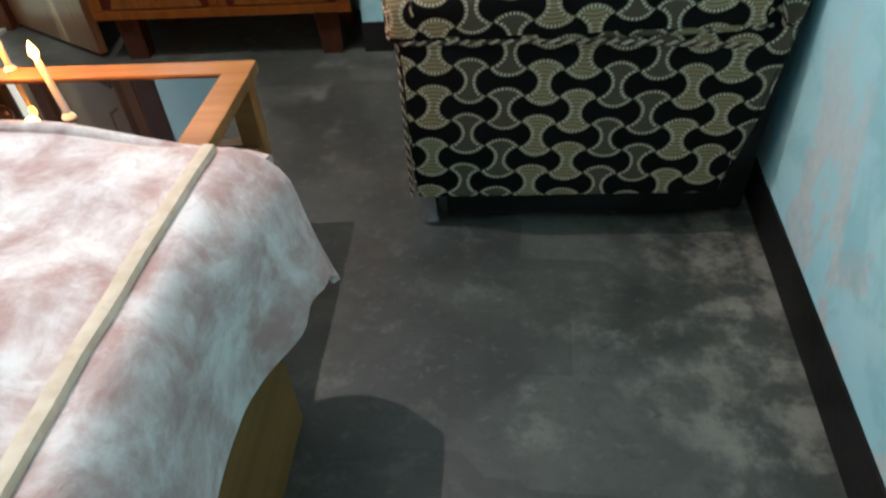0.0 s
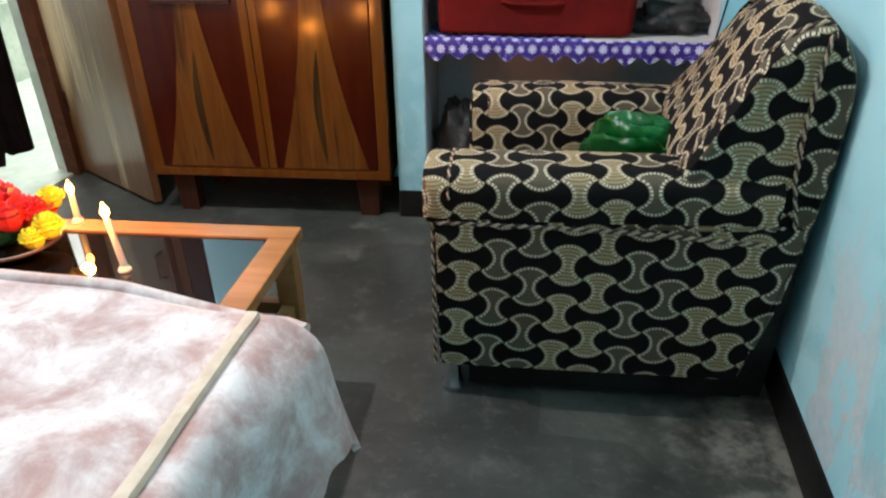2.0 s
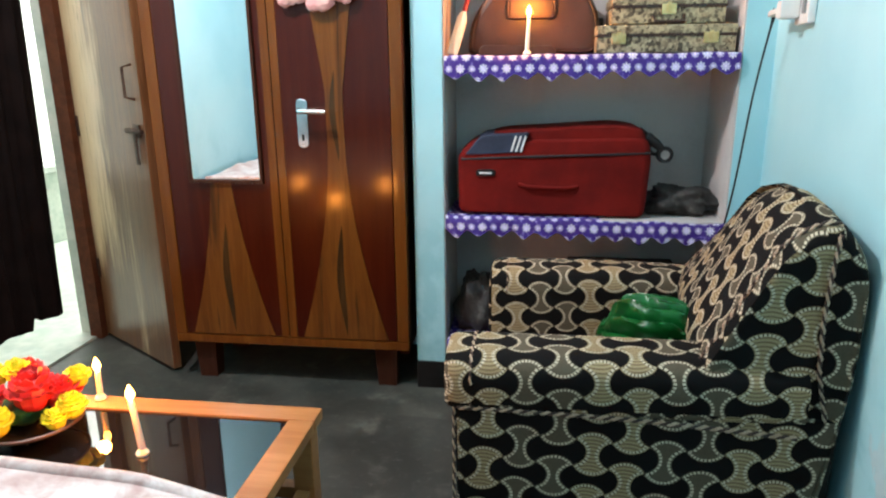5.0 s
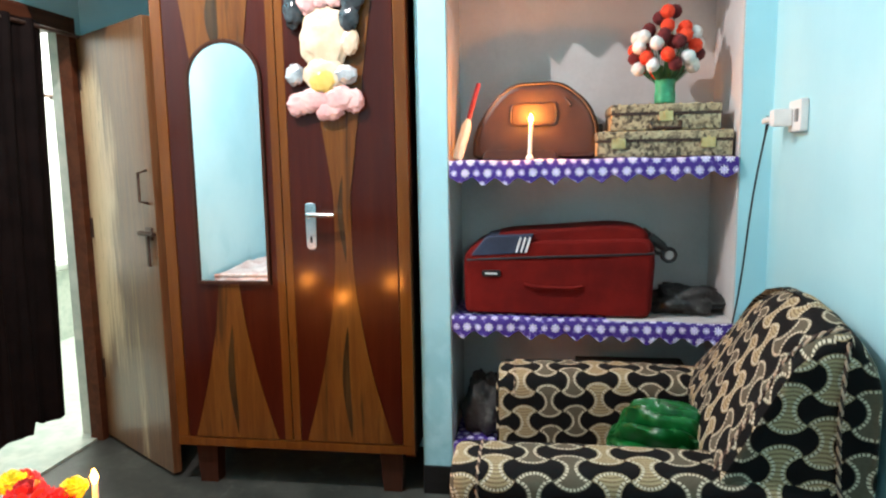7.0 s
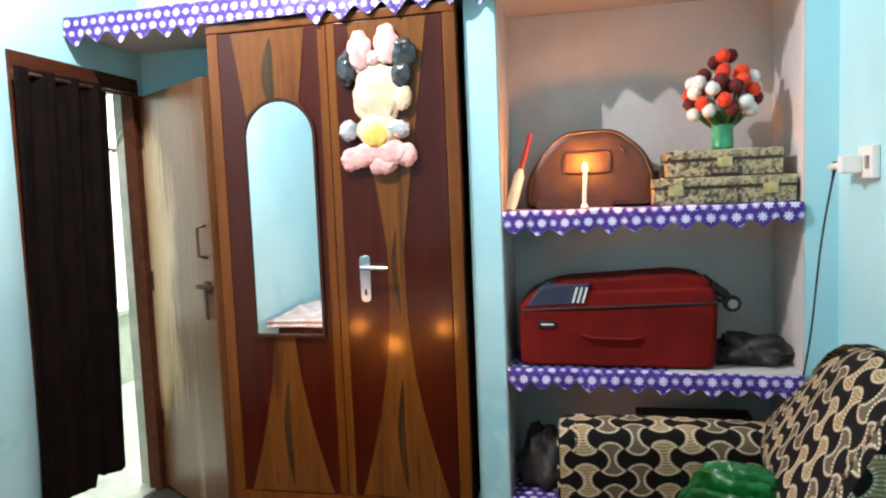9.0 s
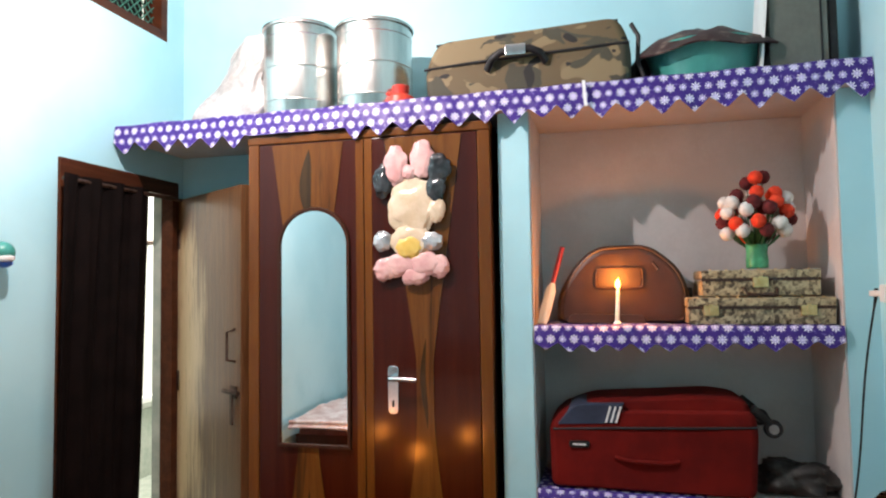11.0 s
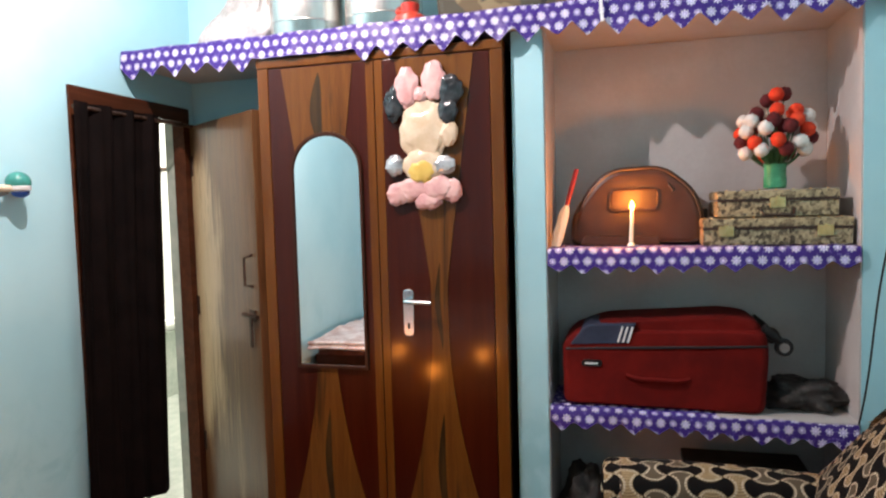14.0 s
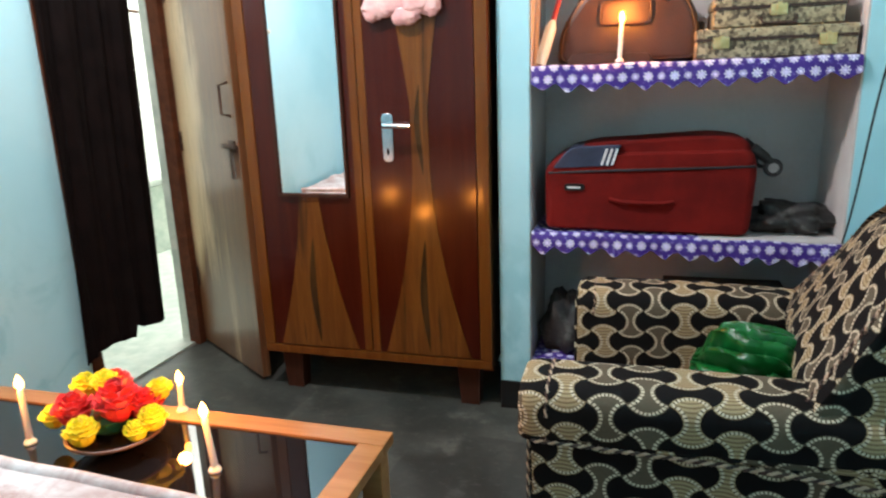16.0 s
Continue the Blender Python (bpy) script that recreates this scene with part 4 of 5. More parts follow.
bed()


# ---- table ----
def table():
    x0, x1, y0, y1, z = -2.36, -1.20, -1.50, -0.985, 0.45
    t = thing("coffee_table", "honey-brown wooden coffee table with black glass top", "coffee table")
    r = 0.062
    part("rail", box(x0, x1, y1 - r, y1, z - 0.028, z, 0.005), TABLE_WOOD, t)
    part("rail", box(x0, x1, y0, y0 + r, z - 0.028, z, 0.005), TABLE_WOOD, t)
    for a in (x0, x1 - r):
        part("rail", box(a, a + r, y0 + r, y1 - r, z - 0.0285, z - 0.0005, 0.004), TABLE_WOOD, t)
    part("glass_top", box(x0 + r, x1 - r, y0 + r, y1 - r, z - 0.014, z - 0.006), BLACK_GLASS, t, "black glass top", smooth=0)
    for a, b in ((x0 + 0.012, y1 - 0.06), (x1 - 0.062, y1 - 0.06), (x0 + 0.012, y0 + 0.012), (x1 - 0.062, y0 + 0.012)):
        part("leg", box(a, a + 0.05, b, b + 0.048, 0.0, z - 0.028, 0.004), TABLE_WOOD, t)
    for b in (y0 + 0.012, y1 - 0.06):
        part("lower_rail", box(x0 + 0.062, x1 - 0.062, b + 0.008, b + 0.04, 0.232, 0.264, 0.003), TABLE_WOOD, t)
    for a in (x0 + 0.02, x1 - 0.055):
        part("lower_rail", box(a, a + 0.032, y0 + 0.06, y1 - 0.06, 0.232, 0.264, 0.003), TABLE_WOOD, t)


table()


# ---- materials of the small things ----
WAX = material("candle_wax", (0.80, 0.77, 0.70), 0.4, Subsurface_Weight=0.3)
WICK = material("wick", (0.01, 0.01, 0.01), 0.9)
FLAME = material("flame", (0.9, 0.6, 0.3), 0.5)
FLAME.node_tree.nodes["Principled BSDF"].inputs["Emission Color"].default_value = (1.0, 0.33, 0.05, 1)
FLAME.node_tree.nodes["Principled BSDF"].inputs["Emission Strength"].default_value = 45
RED_CLOTH = mottled("red_luggage_cloth", (0.105, 0.0030, 0.0018), (0.165, 0.006, 0.0035), 9, 0.85, bump=0.3, fine=240, Specular_IOR_Level=0.2)
NAVY = mottled("navy_cloth", (0.012, 0.020, 0.045), (0.025, 0.035, 0.07), 12, 0.7)
WHITE_STRIPE = mottled("white_cloth", (0.68, 0.68, 0.68), (0.8, 0.8, 0.8), 20, 0.6)
BLACK_PLASTIC = mottled("black_plastic", (0.008, 0.008, 0.009), (0.018, 0.018, 0.019), 20, 0.5, Specular_IOR_Level=0.3)
GREY_PLASTIC = mottled("grey_plastic", (0.16, 0.16, 0.16), (0.24, 0.24, 0.24), 20, 0.4)
LEATHER = mottled("brown_leather", (0.027, 0.011, 0.006), (0.048, 0.020, 0.011), 10, 0.42, bump=0.3, fine=180)
DARK_LEATHER = mottled("dark_leather", (0.030, 0.014, 0.009), (0.05, 0.022, 0.014), 12, 0.45)
OLD_CASE = old_case_material()
BRASS = mottled("brass", (0.72, 0.47, 0.20), (0.84, 0.60, 0.30), 30, 0.38, metal=1.0, bump=0.0)
RED_PAINT = mottled("red_grip", (0.28, 0.02, 0.03), (0.36, 0.04, 0.05), 20, 0.5)
WILLOW = wood_material("pale_willow", (0.62, 0.52, 0.38), (0.74, 0.65, 0.50), 2, 2.0, 0.5)
VASE_GREEN = mottled("green_foil", (0.02, 0.22, 0.11), (0.05, 0.38, 0.20), 25, 0.3)
LEAF_GREEN = mottled("plastic_leaf", (0.01, 0.07, 0.02), (0.03, 0.15, 0.05), 30, 0.5)
WOOL_RED = mottled("orange_red_wool", (0.75, 0.035, 0.010), (0.85, 0.07, 0.02), 60, 0.9, bump=0.8, fine=220)
WOOL_MAROON = mottled("maroon_wool", (0.085, 0.006, 0.008), (0.14, 0.012, 0.014), 60, 0.9, bump=0.8, fine=220)
WOOL_WHITE = mottled("white_wool", (0.66, 0.64, 0.60), (0.80, 0.78, 0.74), 60, 0.9, bump=0.8, fine=220)
PETAL_RED = mottled("red_petal", (0.58, 0.012, 0.018), (0.75, 0.05, 0.05), 40, 0.5)
PETAL_YELLOW = mottled("yellow_petal", (0.72, 0.66, 0.010), (0.82, 0.78, 0.05), 40, 0.5)
BOWL = mottled("dark_lacquer", (0.018, 0.010, 0.008), (0.04, 0.02, 0.014), 10, 0.25)
BOWL_RIM = mottled("brown_rim", (0.055, 0.026, 0.015), (0.10, 0.05, 0.03), 20, 0.4)
FOIL_PINK = mottled("pink_foil", (0.66, 0.33, 0.32), (0.78, 0.47, 0.44), 20, 0.12, bump=0.3, fine=25)
FOIL_CREAM = mottled("cream_foil", (0.60, 0.45, 0.30), (0.72, 0.57, 0.42), 20, 0.12, bump=0.3, fine=25)
FOIL_YELLOW = mottled("yellow_foil", (0.70, 0.45, 0.10), (0.8, 0.56, 0.16), 20, 0.18, bump=0.3, fine=25)
FOIL_DARK = mottled("dark_foil", (0.012, 0.015, 0.018), (0.05, 0.055, 0.06), 20, 0.12, bump=0.4, fine=25)
FOIL_CLEAR = mottled("silver_foil", (0.30, 0.31, 0.32), (0.62, 0.63, 0.64), 20, 0.2, bump=0.4, fine=25, metal=0.4)
SACK = mottled("white_woven_sack", (0.27, 0.27, 0.26), (0.46, 0.46, 0.45), 7, 0.5, bump=0.4, fine=90)
TEAL = mottled("teal_plastic", (0.03, 0.26, 0.22), (0.05, 0.33, 0.28), 6, 0.35)
MAROON_CLOTH = mottled("maroon_print_cloth", (0.035, 0.012, 0.012), (0.20, 0.15, 0.12), 22, 0.7, 0.5, 0.72)
OLIVE_BOX = mottled("olive_grey_case", (0.085, 0.09, 0.075), (0.13, 0.135, 0.115), 4, 0.5)
WHITE_PLASTIC = mottled("white_plastic", (0.72, 0.72, 0.70), (0.8, 0.8, 0.78), 12, 0.35)
DARK_BUNDLE = mottled("dark_bundle_cloth", (0.02, 0.02, 0.02), (0.10, 0.10, 0.095), 18, 0.7, 0.5, 0.72)
RED_TOY = mottled("red_plastic", (0.55, 0.03, 0.02), (0.65, 0.06, 0.03), 12, 0.35)
BLUE_PLASTIC = mottled("blue_plastic", (0.02, 0.10, 0.45), (0.03, 0.15, 0.55), 12, 0.3)


# ---- candles ----
def candle(x, y, z, h, lean=(0, 0), label="lit white candle standing on the glass table", power=4.5):
    c = thing("candle", label, "candle", (x, y, z), "lit candles")
    dx, dy = lean
    foot = [(0.013, 0.0), (0.014, 0.004), (0.011, 0.010), (0.0075, 0.014), (0.0075, 0.02)]
    part("wax_foot", lathe(foot, 14), WAX, c)
    pts = [(dx * t, dy * t, 0.02 + (h - 0.02) * t) for t in (0, 0.25, 0.5, 0.75, 0.97, 1.0)]
    part("stick", tube(pts, [0.0075, 0.0073, 0.0070, 0.0068, 0.0066, 0.0045], 12), WAX, c)
    part("wick", tube([(dx, dy, h), (dx + 0.001, dy, h + 0.008)], 0.001, 6), WICK, c)
    part("flame", lathe([(0.001, -0.004), (0.006, 0.001), (0.0088, 0.008), (0.0085, 0.014), (0.006, 0.021), (0.0028, 0.028), (0.0006, 0.032)], 12, center=(dx, dy, h + 0.003)), FLAME, c, "bright yellow flame")
    data = bpy.data.lights.new("candle_light", "POINT")
    data.energy, data.color, data.shadow_soft_size = power, (1.0, 0.32, 0.045), 0.016
    ob = new("candle_light", data)
    ob.parent = c
    ob.matrix_basis = Matrix.Translation((dx, dy - 0.018, h + 0.035))
    return c


candle(-1.520, -1.214, 0.444, 0.125, (-0.010, 0.0))
candle(-2.017, -1.212, 0.444, 0.135, (-0.004, 0.004))
candle(-1.755, -1.005, 0.450, 0.075, (0.002, 0.0), "short lit white candle standing on the table rail")
candle(-0.752, 0.065, 1.267, 0.125, (0.004, 0.0), "lit white candle standing on the cloth-covered niche shelf", 6.5)


# ---- flower bowl on the table ----
def marigold(center, radius, mat, parent, name, seed):
    rnd = random.Random(seed)
    bm = bmesh.new()
    for ring in range(5):
        n = 15 - 2 * ring
        el = 0.12 + ring * 0.34
        for k in range(n):
            q = 2 * math.pi * (k + rnd.random() * 0.5) / n
            d = Vector((math.cos(q) * math.cos(el), math.sin(q) * math.cos(el), math.sin(el)))
            side = Vector((-math.sin(q), math.cos(q), 0))
            up = side.cross(d) * -1
            tip = radius * rnd.uniform(0.9, 1.1)
            a = [d * tip * 0.3 + side * radius * 0.08, d * tip * 0.3 - side * radius * 0.08, d * tip * 0.9 - side * radius * 0.24 + up * 0.05 * radius, d * tip + up * 0.16 * radius, d * tip * 0.9 + side * radius * 0.24 + up * 0.05 * radius]
            bm.faces.new([bm.verts.new(v) for v in a])
    thicken(bm, 0.001)
    blob((0, 0, 0), (radius * 0.72,) * 3, 10, 8, bm)
    bmesh.ops.translate(bm, vec=center, verts=bm.verts)
    return part(name, bm, mat, parent, smooth=30)


def flower_bowl():
    b = thing("flower_bowl", "dark bowl of red and yellow cloth flowers on the table", "flower bowl", (-1.80, -1.175, 0.444))
    body = part("bowl", lathe([(0.035, 0.0), (0.045, 0.004), (0.052, 0.012), (0.076, 0.026), (0.104, 0.042), (0.100, 0.044), (0.070, 0.030), (0.03, 0.018)], 36), BOWL, b)
    part("rim", tube([(0.103 * math.cos(q), 0.103 * math.sin(q), 0.043) for q in [2 * math.pi * k / 36 for k in range(36)]], 0.004, 8, closed=True), BOWL_RIM, body, "brown painted rim")
    part("leaves", blob((-0.035, 0.03, 0.052), (0.060, 0.058, 0.026), 14, 8, rough=0.35), LEAF_GREEN, b)
    for k, (x, y, z, r) in enumerate(((-0.088, -0.022, 0.088, 0.048), (0.002, 0.016, 0.098, 0.058), (0.044, 0.046, 0.080, 0.044), (-0.070, 0.090, 0.102, 0.040))):
        marigold(Vector((x, y, z)), r, PETAL_RED, b, "red_flower", k + 3)
    for k, (x, y, z, r) in enumerate(((-0.105, -0.045, 0.07, 0.034), (0.02, -0.095, 0.072, 0.040), (0.135, -0.01, 0.075, 0.036), (0.12, -0.045, 0.062, 0.030), (-0.08, 0.03, 0.115, 0.036), (-0.02, 0.03, 0.13, 0.034), (0.105, 0.06, 0.11, 0.032))):
        x, y, z = x - 0.048, y + 0.028, z - 0.008
        marigold(Vector((x, y, z)), r, PETAL_YELLOW, b, "yellow_flower", k + 11)


flower_bowl()


# ---- upper niche shelf ----
ZS = 1.267


def travel_bag():
    b = thing("travel_bag", "rounded brown leather travel bag on the niche shelf", "bag", (-0.735, 0.258, ZS))
    out = rounded([(-0.235, 0.0), (0.232, 0.0), (0.240, 0.105), (0.205, 0.20), (0.10, 0.285), (-0.085, 0.280), (-0.155, 0.225), (-0.228, 0.11)], [0.03, 0.03, 0.05, 0.06, 0.05, 0.06, 0.06, 0.05], 5)
    part("body", swell(out, -0.095, 0.10, 0.035, 0.004), LEATHER, b)
    c = sum(out, Vector((0, 0))) / len(out)
    part("piping", tube([(p.x, -0.088, p.y) for p in [c + (q - c) * 0.93 for q in out]], 0.0045, 6, closed=True), DARK_LEATHER, b)
    pocket = rounded([(-0.09, 0.125), (0.075, 0.125), (0.075, 0.20), (-0.085, 0.20)], 0.02, 3)
    part("front_pocket", swell(pocket, -0.106, -0.09, 0.008), LEATHER, b)
    part("pocket_trim", tube([(p.x, -0.107, p.y) for p in pocket], 0.003, 6, closed=True), DARK_LEATHER, b)
    part("handle", tube([(0.085, -0.04, 0.26), (0.10, -0.085, 0.235), (0.13, -0.10, 0.19)], 0.006, 8), DARK_LEATHER, b)
    part("side_buckle", box(0.215, 0.25, -0.05, 0.02, 0.085, 0.125, 0.008), BLACK_PLASTIC, b)
    flap = rounded([(-0.20, 0.0), (0.09, 0.0), (0.075, 0.03), (-0.18, 0.035)], 0.012, 3)
    part("base_panel", swell(flap, -0.112, -0.094, 0.006), LEATHER, b)


travel_bag()


def bat():
    b = thing("cricket_bat", "small wooden bat with a red grip leaning in the niche corner", "bat")
    m = Matrix.Translation((-1.015, 0.085, ZS + 0.002)) @ pose(0, 0, 0, -14, 15, 0)
    bm = loft([[(-w, -d, z), (0, -d * 1.6, z), (w, -d, z), (w, d, z), (-w, d, z)] for z, w, d in ((0, 0.016, 0.006), (0.03, 0.019, 0.008), (0.13, 0.018, 0.008), (0.155, 0.008, 0.007))])
    bmesh.ops.transform(bm, matrix=m, verts=bm.verts)
    part("blade", bm, WILLOW, b)
    bm = tube([(0, 0, 0.15), (0, 0, 0.20), (0, 0, 0.295)], [0.008, 0.009, 0.0085], 12)
    bmesh.ops.transform(bm, matrix=m, verts=bm.verts)
    part("grip", bm, RED_PAINT, b, "red rubber grip")


bat()


def old_case(x0, x1, y0, y1, z0, z1, clasps, label):
    c = thing("vanity_case", label, "case", ((x0 + x1) / 2, y0, z0), "stacked old cases")
    w, d, h = (x1 - x0) / 2, y1 - y0, z1 - z0
    split = h * 0.62
    part("base", box(-w, w, 0, d, 0, split, 0.006, 2), OLD_CASE, c)
    part("lid", box(-w - 0.002, w + 0.002, -0.002, d, split + 0.002, h, 0.007, 2), OLD_CASE, c)
    part("seam_strip", box(-w - 0.001, w + 0.001, -0.0035, 0.01, split - 0.004, split + 0.006, 0.001), DARK_LEATHER, c)
    for q in clasps:
        k = part("clasp", box(q - 0.024, q + 0.024, -0.008, 0.0, split - 0.026, split + 0.008, 0.003), BRASS, c, "brass clasp")
        part("clasp_tongue", box(q - 0.007, q + 0.007, -0.012, -0.007, split - 0.018, split + 0.012, 0.002), BRASS, k)
    for q in range(7):
        part("stud", lathe([(0.004, 0), (0.003, 0.003), (0.001, 0.004)], 8, center=(-w + 0.03 + q * (2 * w - 0.06) / 6, 0.02, h)), BRASS, c)
    if len(clasps) == 1:
        part("carry_handle", tube([(-0.05, -0.006, split - 0.03), (-0.046, -0.02, split - 0.05), (0.046, -0.02, split - 0.05), (0.05, -0.006, split - 0.03)], 0.005, 8), DARK_LEATHER, c)


old_case(-0.517, -0.062, 0.07, 0.33, ZS, 1.357, (-0.155, 0.145), "wide aged leather case with two brass clasps")
old_case(-0.468, -0.098, 0.09, 0.32, 1.361, 1.45, (0.0,), "smaller aged leather case stacked on a wide one")


def pompom_vase():
    v = thing("flower_vase", "green vase of red, maroon and white wool pompoms", "vase", (-0.275, 0.17, 1.4545))
    part("vase", lathe([(0.032, 0.0), (0.036, 0.004), (0.037, 0.03), (0.034, 0.05), (0.036, 0.075), (0.040, 0.083), (0.036, 0.083), (0.03, 0.06)], 24), VASE_GREEN, v)
    rnd = random.Random(4)
    spots = [(0.0, -0.02, 0.315, 0), (0.028, 0.0, 0.318, 1), (-0.022, 0.012, 0.300, 1)]
    for row, (z, rad, n) in enumerate(((0.262, 0.070, 6), (0.232, 0.098, 8), (0.198, 0.108, 9), (0.160, 0.108, 9), (0.122, 0.098, 8), (0.215, 0.045, 5))):
        for k in range(n):
            q = 2 * math.pi * (k + 0.5 * (row % 2)) / n - 0.6
            hue = 1 if row == 5 else (0, 2, 0, 1, 2)[(k * 2 + row) % 5]
            spots.append((rad * math.cos(q), rad * 0.85 * math.sin(q), z + rnd.uniform(-0.010, 0.010), hue))
    for k, (x, y, z, col) in enumerate(spots):
        d = Vector((x, y, z)) - Vector((0, 0, 0.06))
        part("stem", tube([(x * 0.15, y * 0.15, 0.06), (x * 0.6, y * 0.6, 0.06 + d.z * 0.45), (x, y, z)], 0.002, 5), LEAF_GREEN, v)
        bm = blob((x, y, z), (0.024,) * 3, 20, 14, rough=0.14, freq=14)
        part("pompom", bm, (WOOL_RED, WOOL_MAROON, WOOL_WHITE)[col], v)
    for k in range(12):
        q = 2 * math.pi * k / 12
        d, sd = Vector((math.cos(q), math.sin(q), 0)), Vector((-math.sin(q), math.cos(q), 0))
        bm = bmesh.new()
        l_ = rnd.uniform(0.05, 0.085)
        a = [d * 0.02 + Vector((0, 0, 0.075)), d * (0.02 + l_ * 0.5) + sd * 0.012 + Vector((0, 0, 0.10 + l_ * 0.4)), d * (0.02 + l_) + Vector((0, 0, 0.10 + l_ * 0.5)), d * (0.02 + l_ * 0.5) - sd * 0.012 + Vector((0, 0, 0.10 + l_ * 0.4))]
        bm.faces.new([bm.verts.new(p) for p in a])
        thicken(bm, 0.001)
        part("leaf", bm, LEAF_GREEN, v)


pompom_vase()


# ---- middle niche shelf ----
def suitcase():
    s = thing("suitcase", "red cloth suitcase lying on its side on the shelf", "suitcase", (-0.655, 0.06, 0.697))
    s.rotation_euler = (0, radians(1.0), 0)
    out = rounded([(-0.338, 0.0), (0.335, 0.0), (0.345, 0.22), (0.33, 0.290), (-0.29, 0.268), (-0.345, 0.215)], [0.025, 0.03, 0.04, 0.04, 0.03, 0.025], 4)
    part("shell", swell(out, 0.0, 0.30, 0.03, 0.003), RED_CLOTH, s)
    lid = rounded([(-0.32, 0.205), (0.335, 0.235), (0.315, 0.318), (0.22, 0.332), (-0.20, 0.30), (-0.28, 0.268)], [0.02, 0.02, 0.03, 0.04, 0.05, 0.03], 4)
    part("front_pocket", swell(lid, 0.02, 0.29, 0.03, 0.003), RED_CLOTH, s)
    part("zip", tube([(-0.33, 0.004, 0.20), (-0.1, -0.002, 0.214), (0.15, -0.002, 0.226), (0.335, 0.004, 0.236)], 0.005, 6), BLACK_PLASTIC, s)
    part("zip", tube([(-0.07, 0.03, 0.268), (0.08, 0.026, 0.290), (0.22, 0.03, 0.296)], 0.004, 6), BLACK_PLASTIC, s)
    flap = rounded([(-0.318, 0.216), (-0.115, 0.228), (-0.088, 0.300), (-0.26, 0.290)], [0.01, 0.005, 0.005, 0.025], 3)
    f = part("corner_panel", swell(flap, -0.003, 0.22, 0.008), NAVY, s, "navy corner panel with white stripes")
    for k in range(3):
        x = -0.150 + k * 0.017
        bm = box(-0.0035, 0.0035, -0.0065, -0.002, 0.0, 0.058, 0.001)
        bmesh.ops.transform(bm, matrix=pose(x, 0, 0.232, 0, 16, 0), verts=bm.verts)
        part("stripe", bm, WHITE_STRIPE, f)
    tag = rounded([(-0.275, 0.140), (-0.205, 0.142), (-0.205, 0.166), (-0.275, 0.164)], 0.01, 3)
    t = part("badge", swell(tag, -0.006, 0.002, 0.002), BLACK_PLASTIC, s, "black oval badge")
    part("badge_bar", box(-0.262, -0.218, -0.0075, -0.005, 0.150, 0.156), WHITE_STRIPE, t)
    part("side_handle", tube([(-0.12, 0.0, 0.115), (-0.08, -0.012, 0.108), (0.05, -0.012, 0.106), (0.09, 0.0, 0.112)], 0.007, 8), RED_CLOTH, s)
    for y in (0.045, 0.255):
        part("wheel_arm", tube([(0.325, y, 0.29), (0.365, y, 0.262), (0.388, y, 0.238)], [0.020, 0.017, 0.012], 10), BLACK_PLASTIC, s)
        bm = lathe([(0.008, -0.012), (0.026, -0.012), (0.030, -0.006), (0.030, 0.006), (0.026, 0.012), (0.008, 0.012)], 24)
        bmesh.ops.transform(bm, matrix=pose(0.392, y, 0.228, 90, 0, 0), verts=bm.verts)
        w = part("wheel", bm, BLACK_PLASTIC, s)
        bm = lathe([(0.004, -0.014), (0.016, -0.014), (0.016, 0.014), (0.004, 0.014)], 16)
        bmesh.ops.transform(bm, matrix=pose(0.392, y, 0.228, 90, 0, 0), verts=bm.verts)
        part("hub", bm, GREY_PLASTIC, w)


suitcase()


def bundle(name, place, radii, mat, label, category, seed, rough=0.3):
    bm = blob((0, 0, 0), (1, 1, 1), 36, 22)
    for v in bm.verts:
        n = v.co.copy()
        k = 1 + rough * noise.noise(n * 1.6 + Vector((seed, 0, 0))) + rough * 0.55 * abs(noise.noise(n * 4 + Vector((0, seed, 0)))) + rough * 0.3 * noise.noise(n * 9)
        v.co = Vector((n.x * radii[0], n.y * radii[1], n.z * radii[2])) * k
    low = -radii[2] * 0.75
    for v in bm.verts:
        v.co.z = max(v.co.z, low) - low
    bmesh.ops.translate(bm, vec=place, verts=bm.verts)
    return tagged(part(name, bm, mat, smooth=70), label, category)


bundle("cloth_bag", (-0.18, 0.20, 0.692), (0.12, 0.10, 0.058), DARK_BUNDLE, "crumpled dark grey cloth bag beside the suitcase", "bag", 2, 0.5)
bundle("tied_cloth", (-0.93, 0.19, 0.206), (0.075, 0.09, 0.125), DARK_BUNDLE, "dark knotted cloth bundle on the lowest shelf", "cloth", 5, 0.4)
bundle("tied_cloth", (-0.76, 0.22, 0.206), (0.08, 0.10, 0.10), MAROON_CLOTH, "maroon printed cloth bundle on the lowest shelf", "cloth", 8, 0.4)


def stored_box():
    b = thing("storage_box", "flat dark storage box on the lowest shelf", "box", (-0.37, 0.10, 0.206))
    part("body", box(-0.20, 0.20, 0, 0.22, 0, 0.235, 0.008), DARK_BUNDLE, b)
    part("lid", box(-0.205, 0.205, -0.005, 0.225, 0.237, 0.268, 0.006), BLACK_PLASTIC, b)


stored_box()


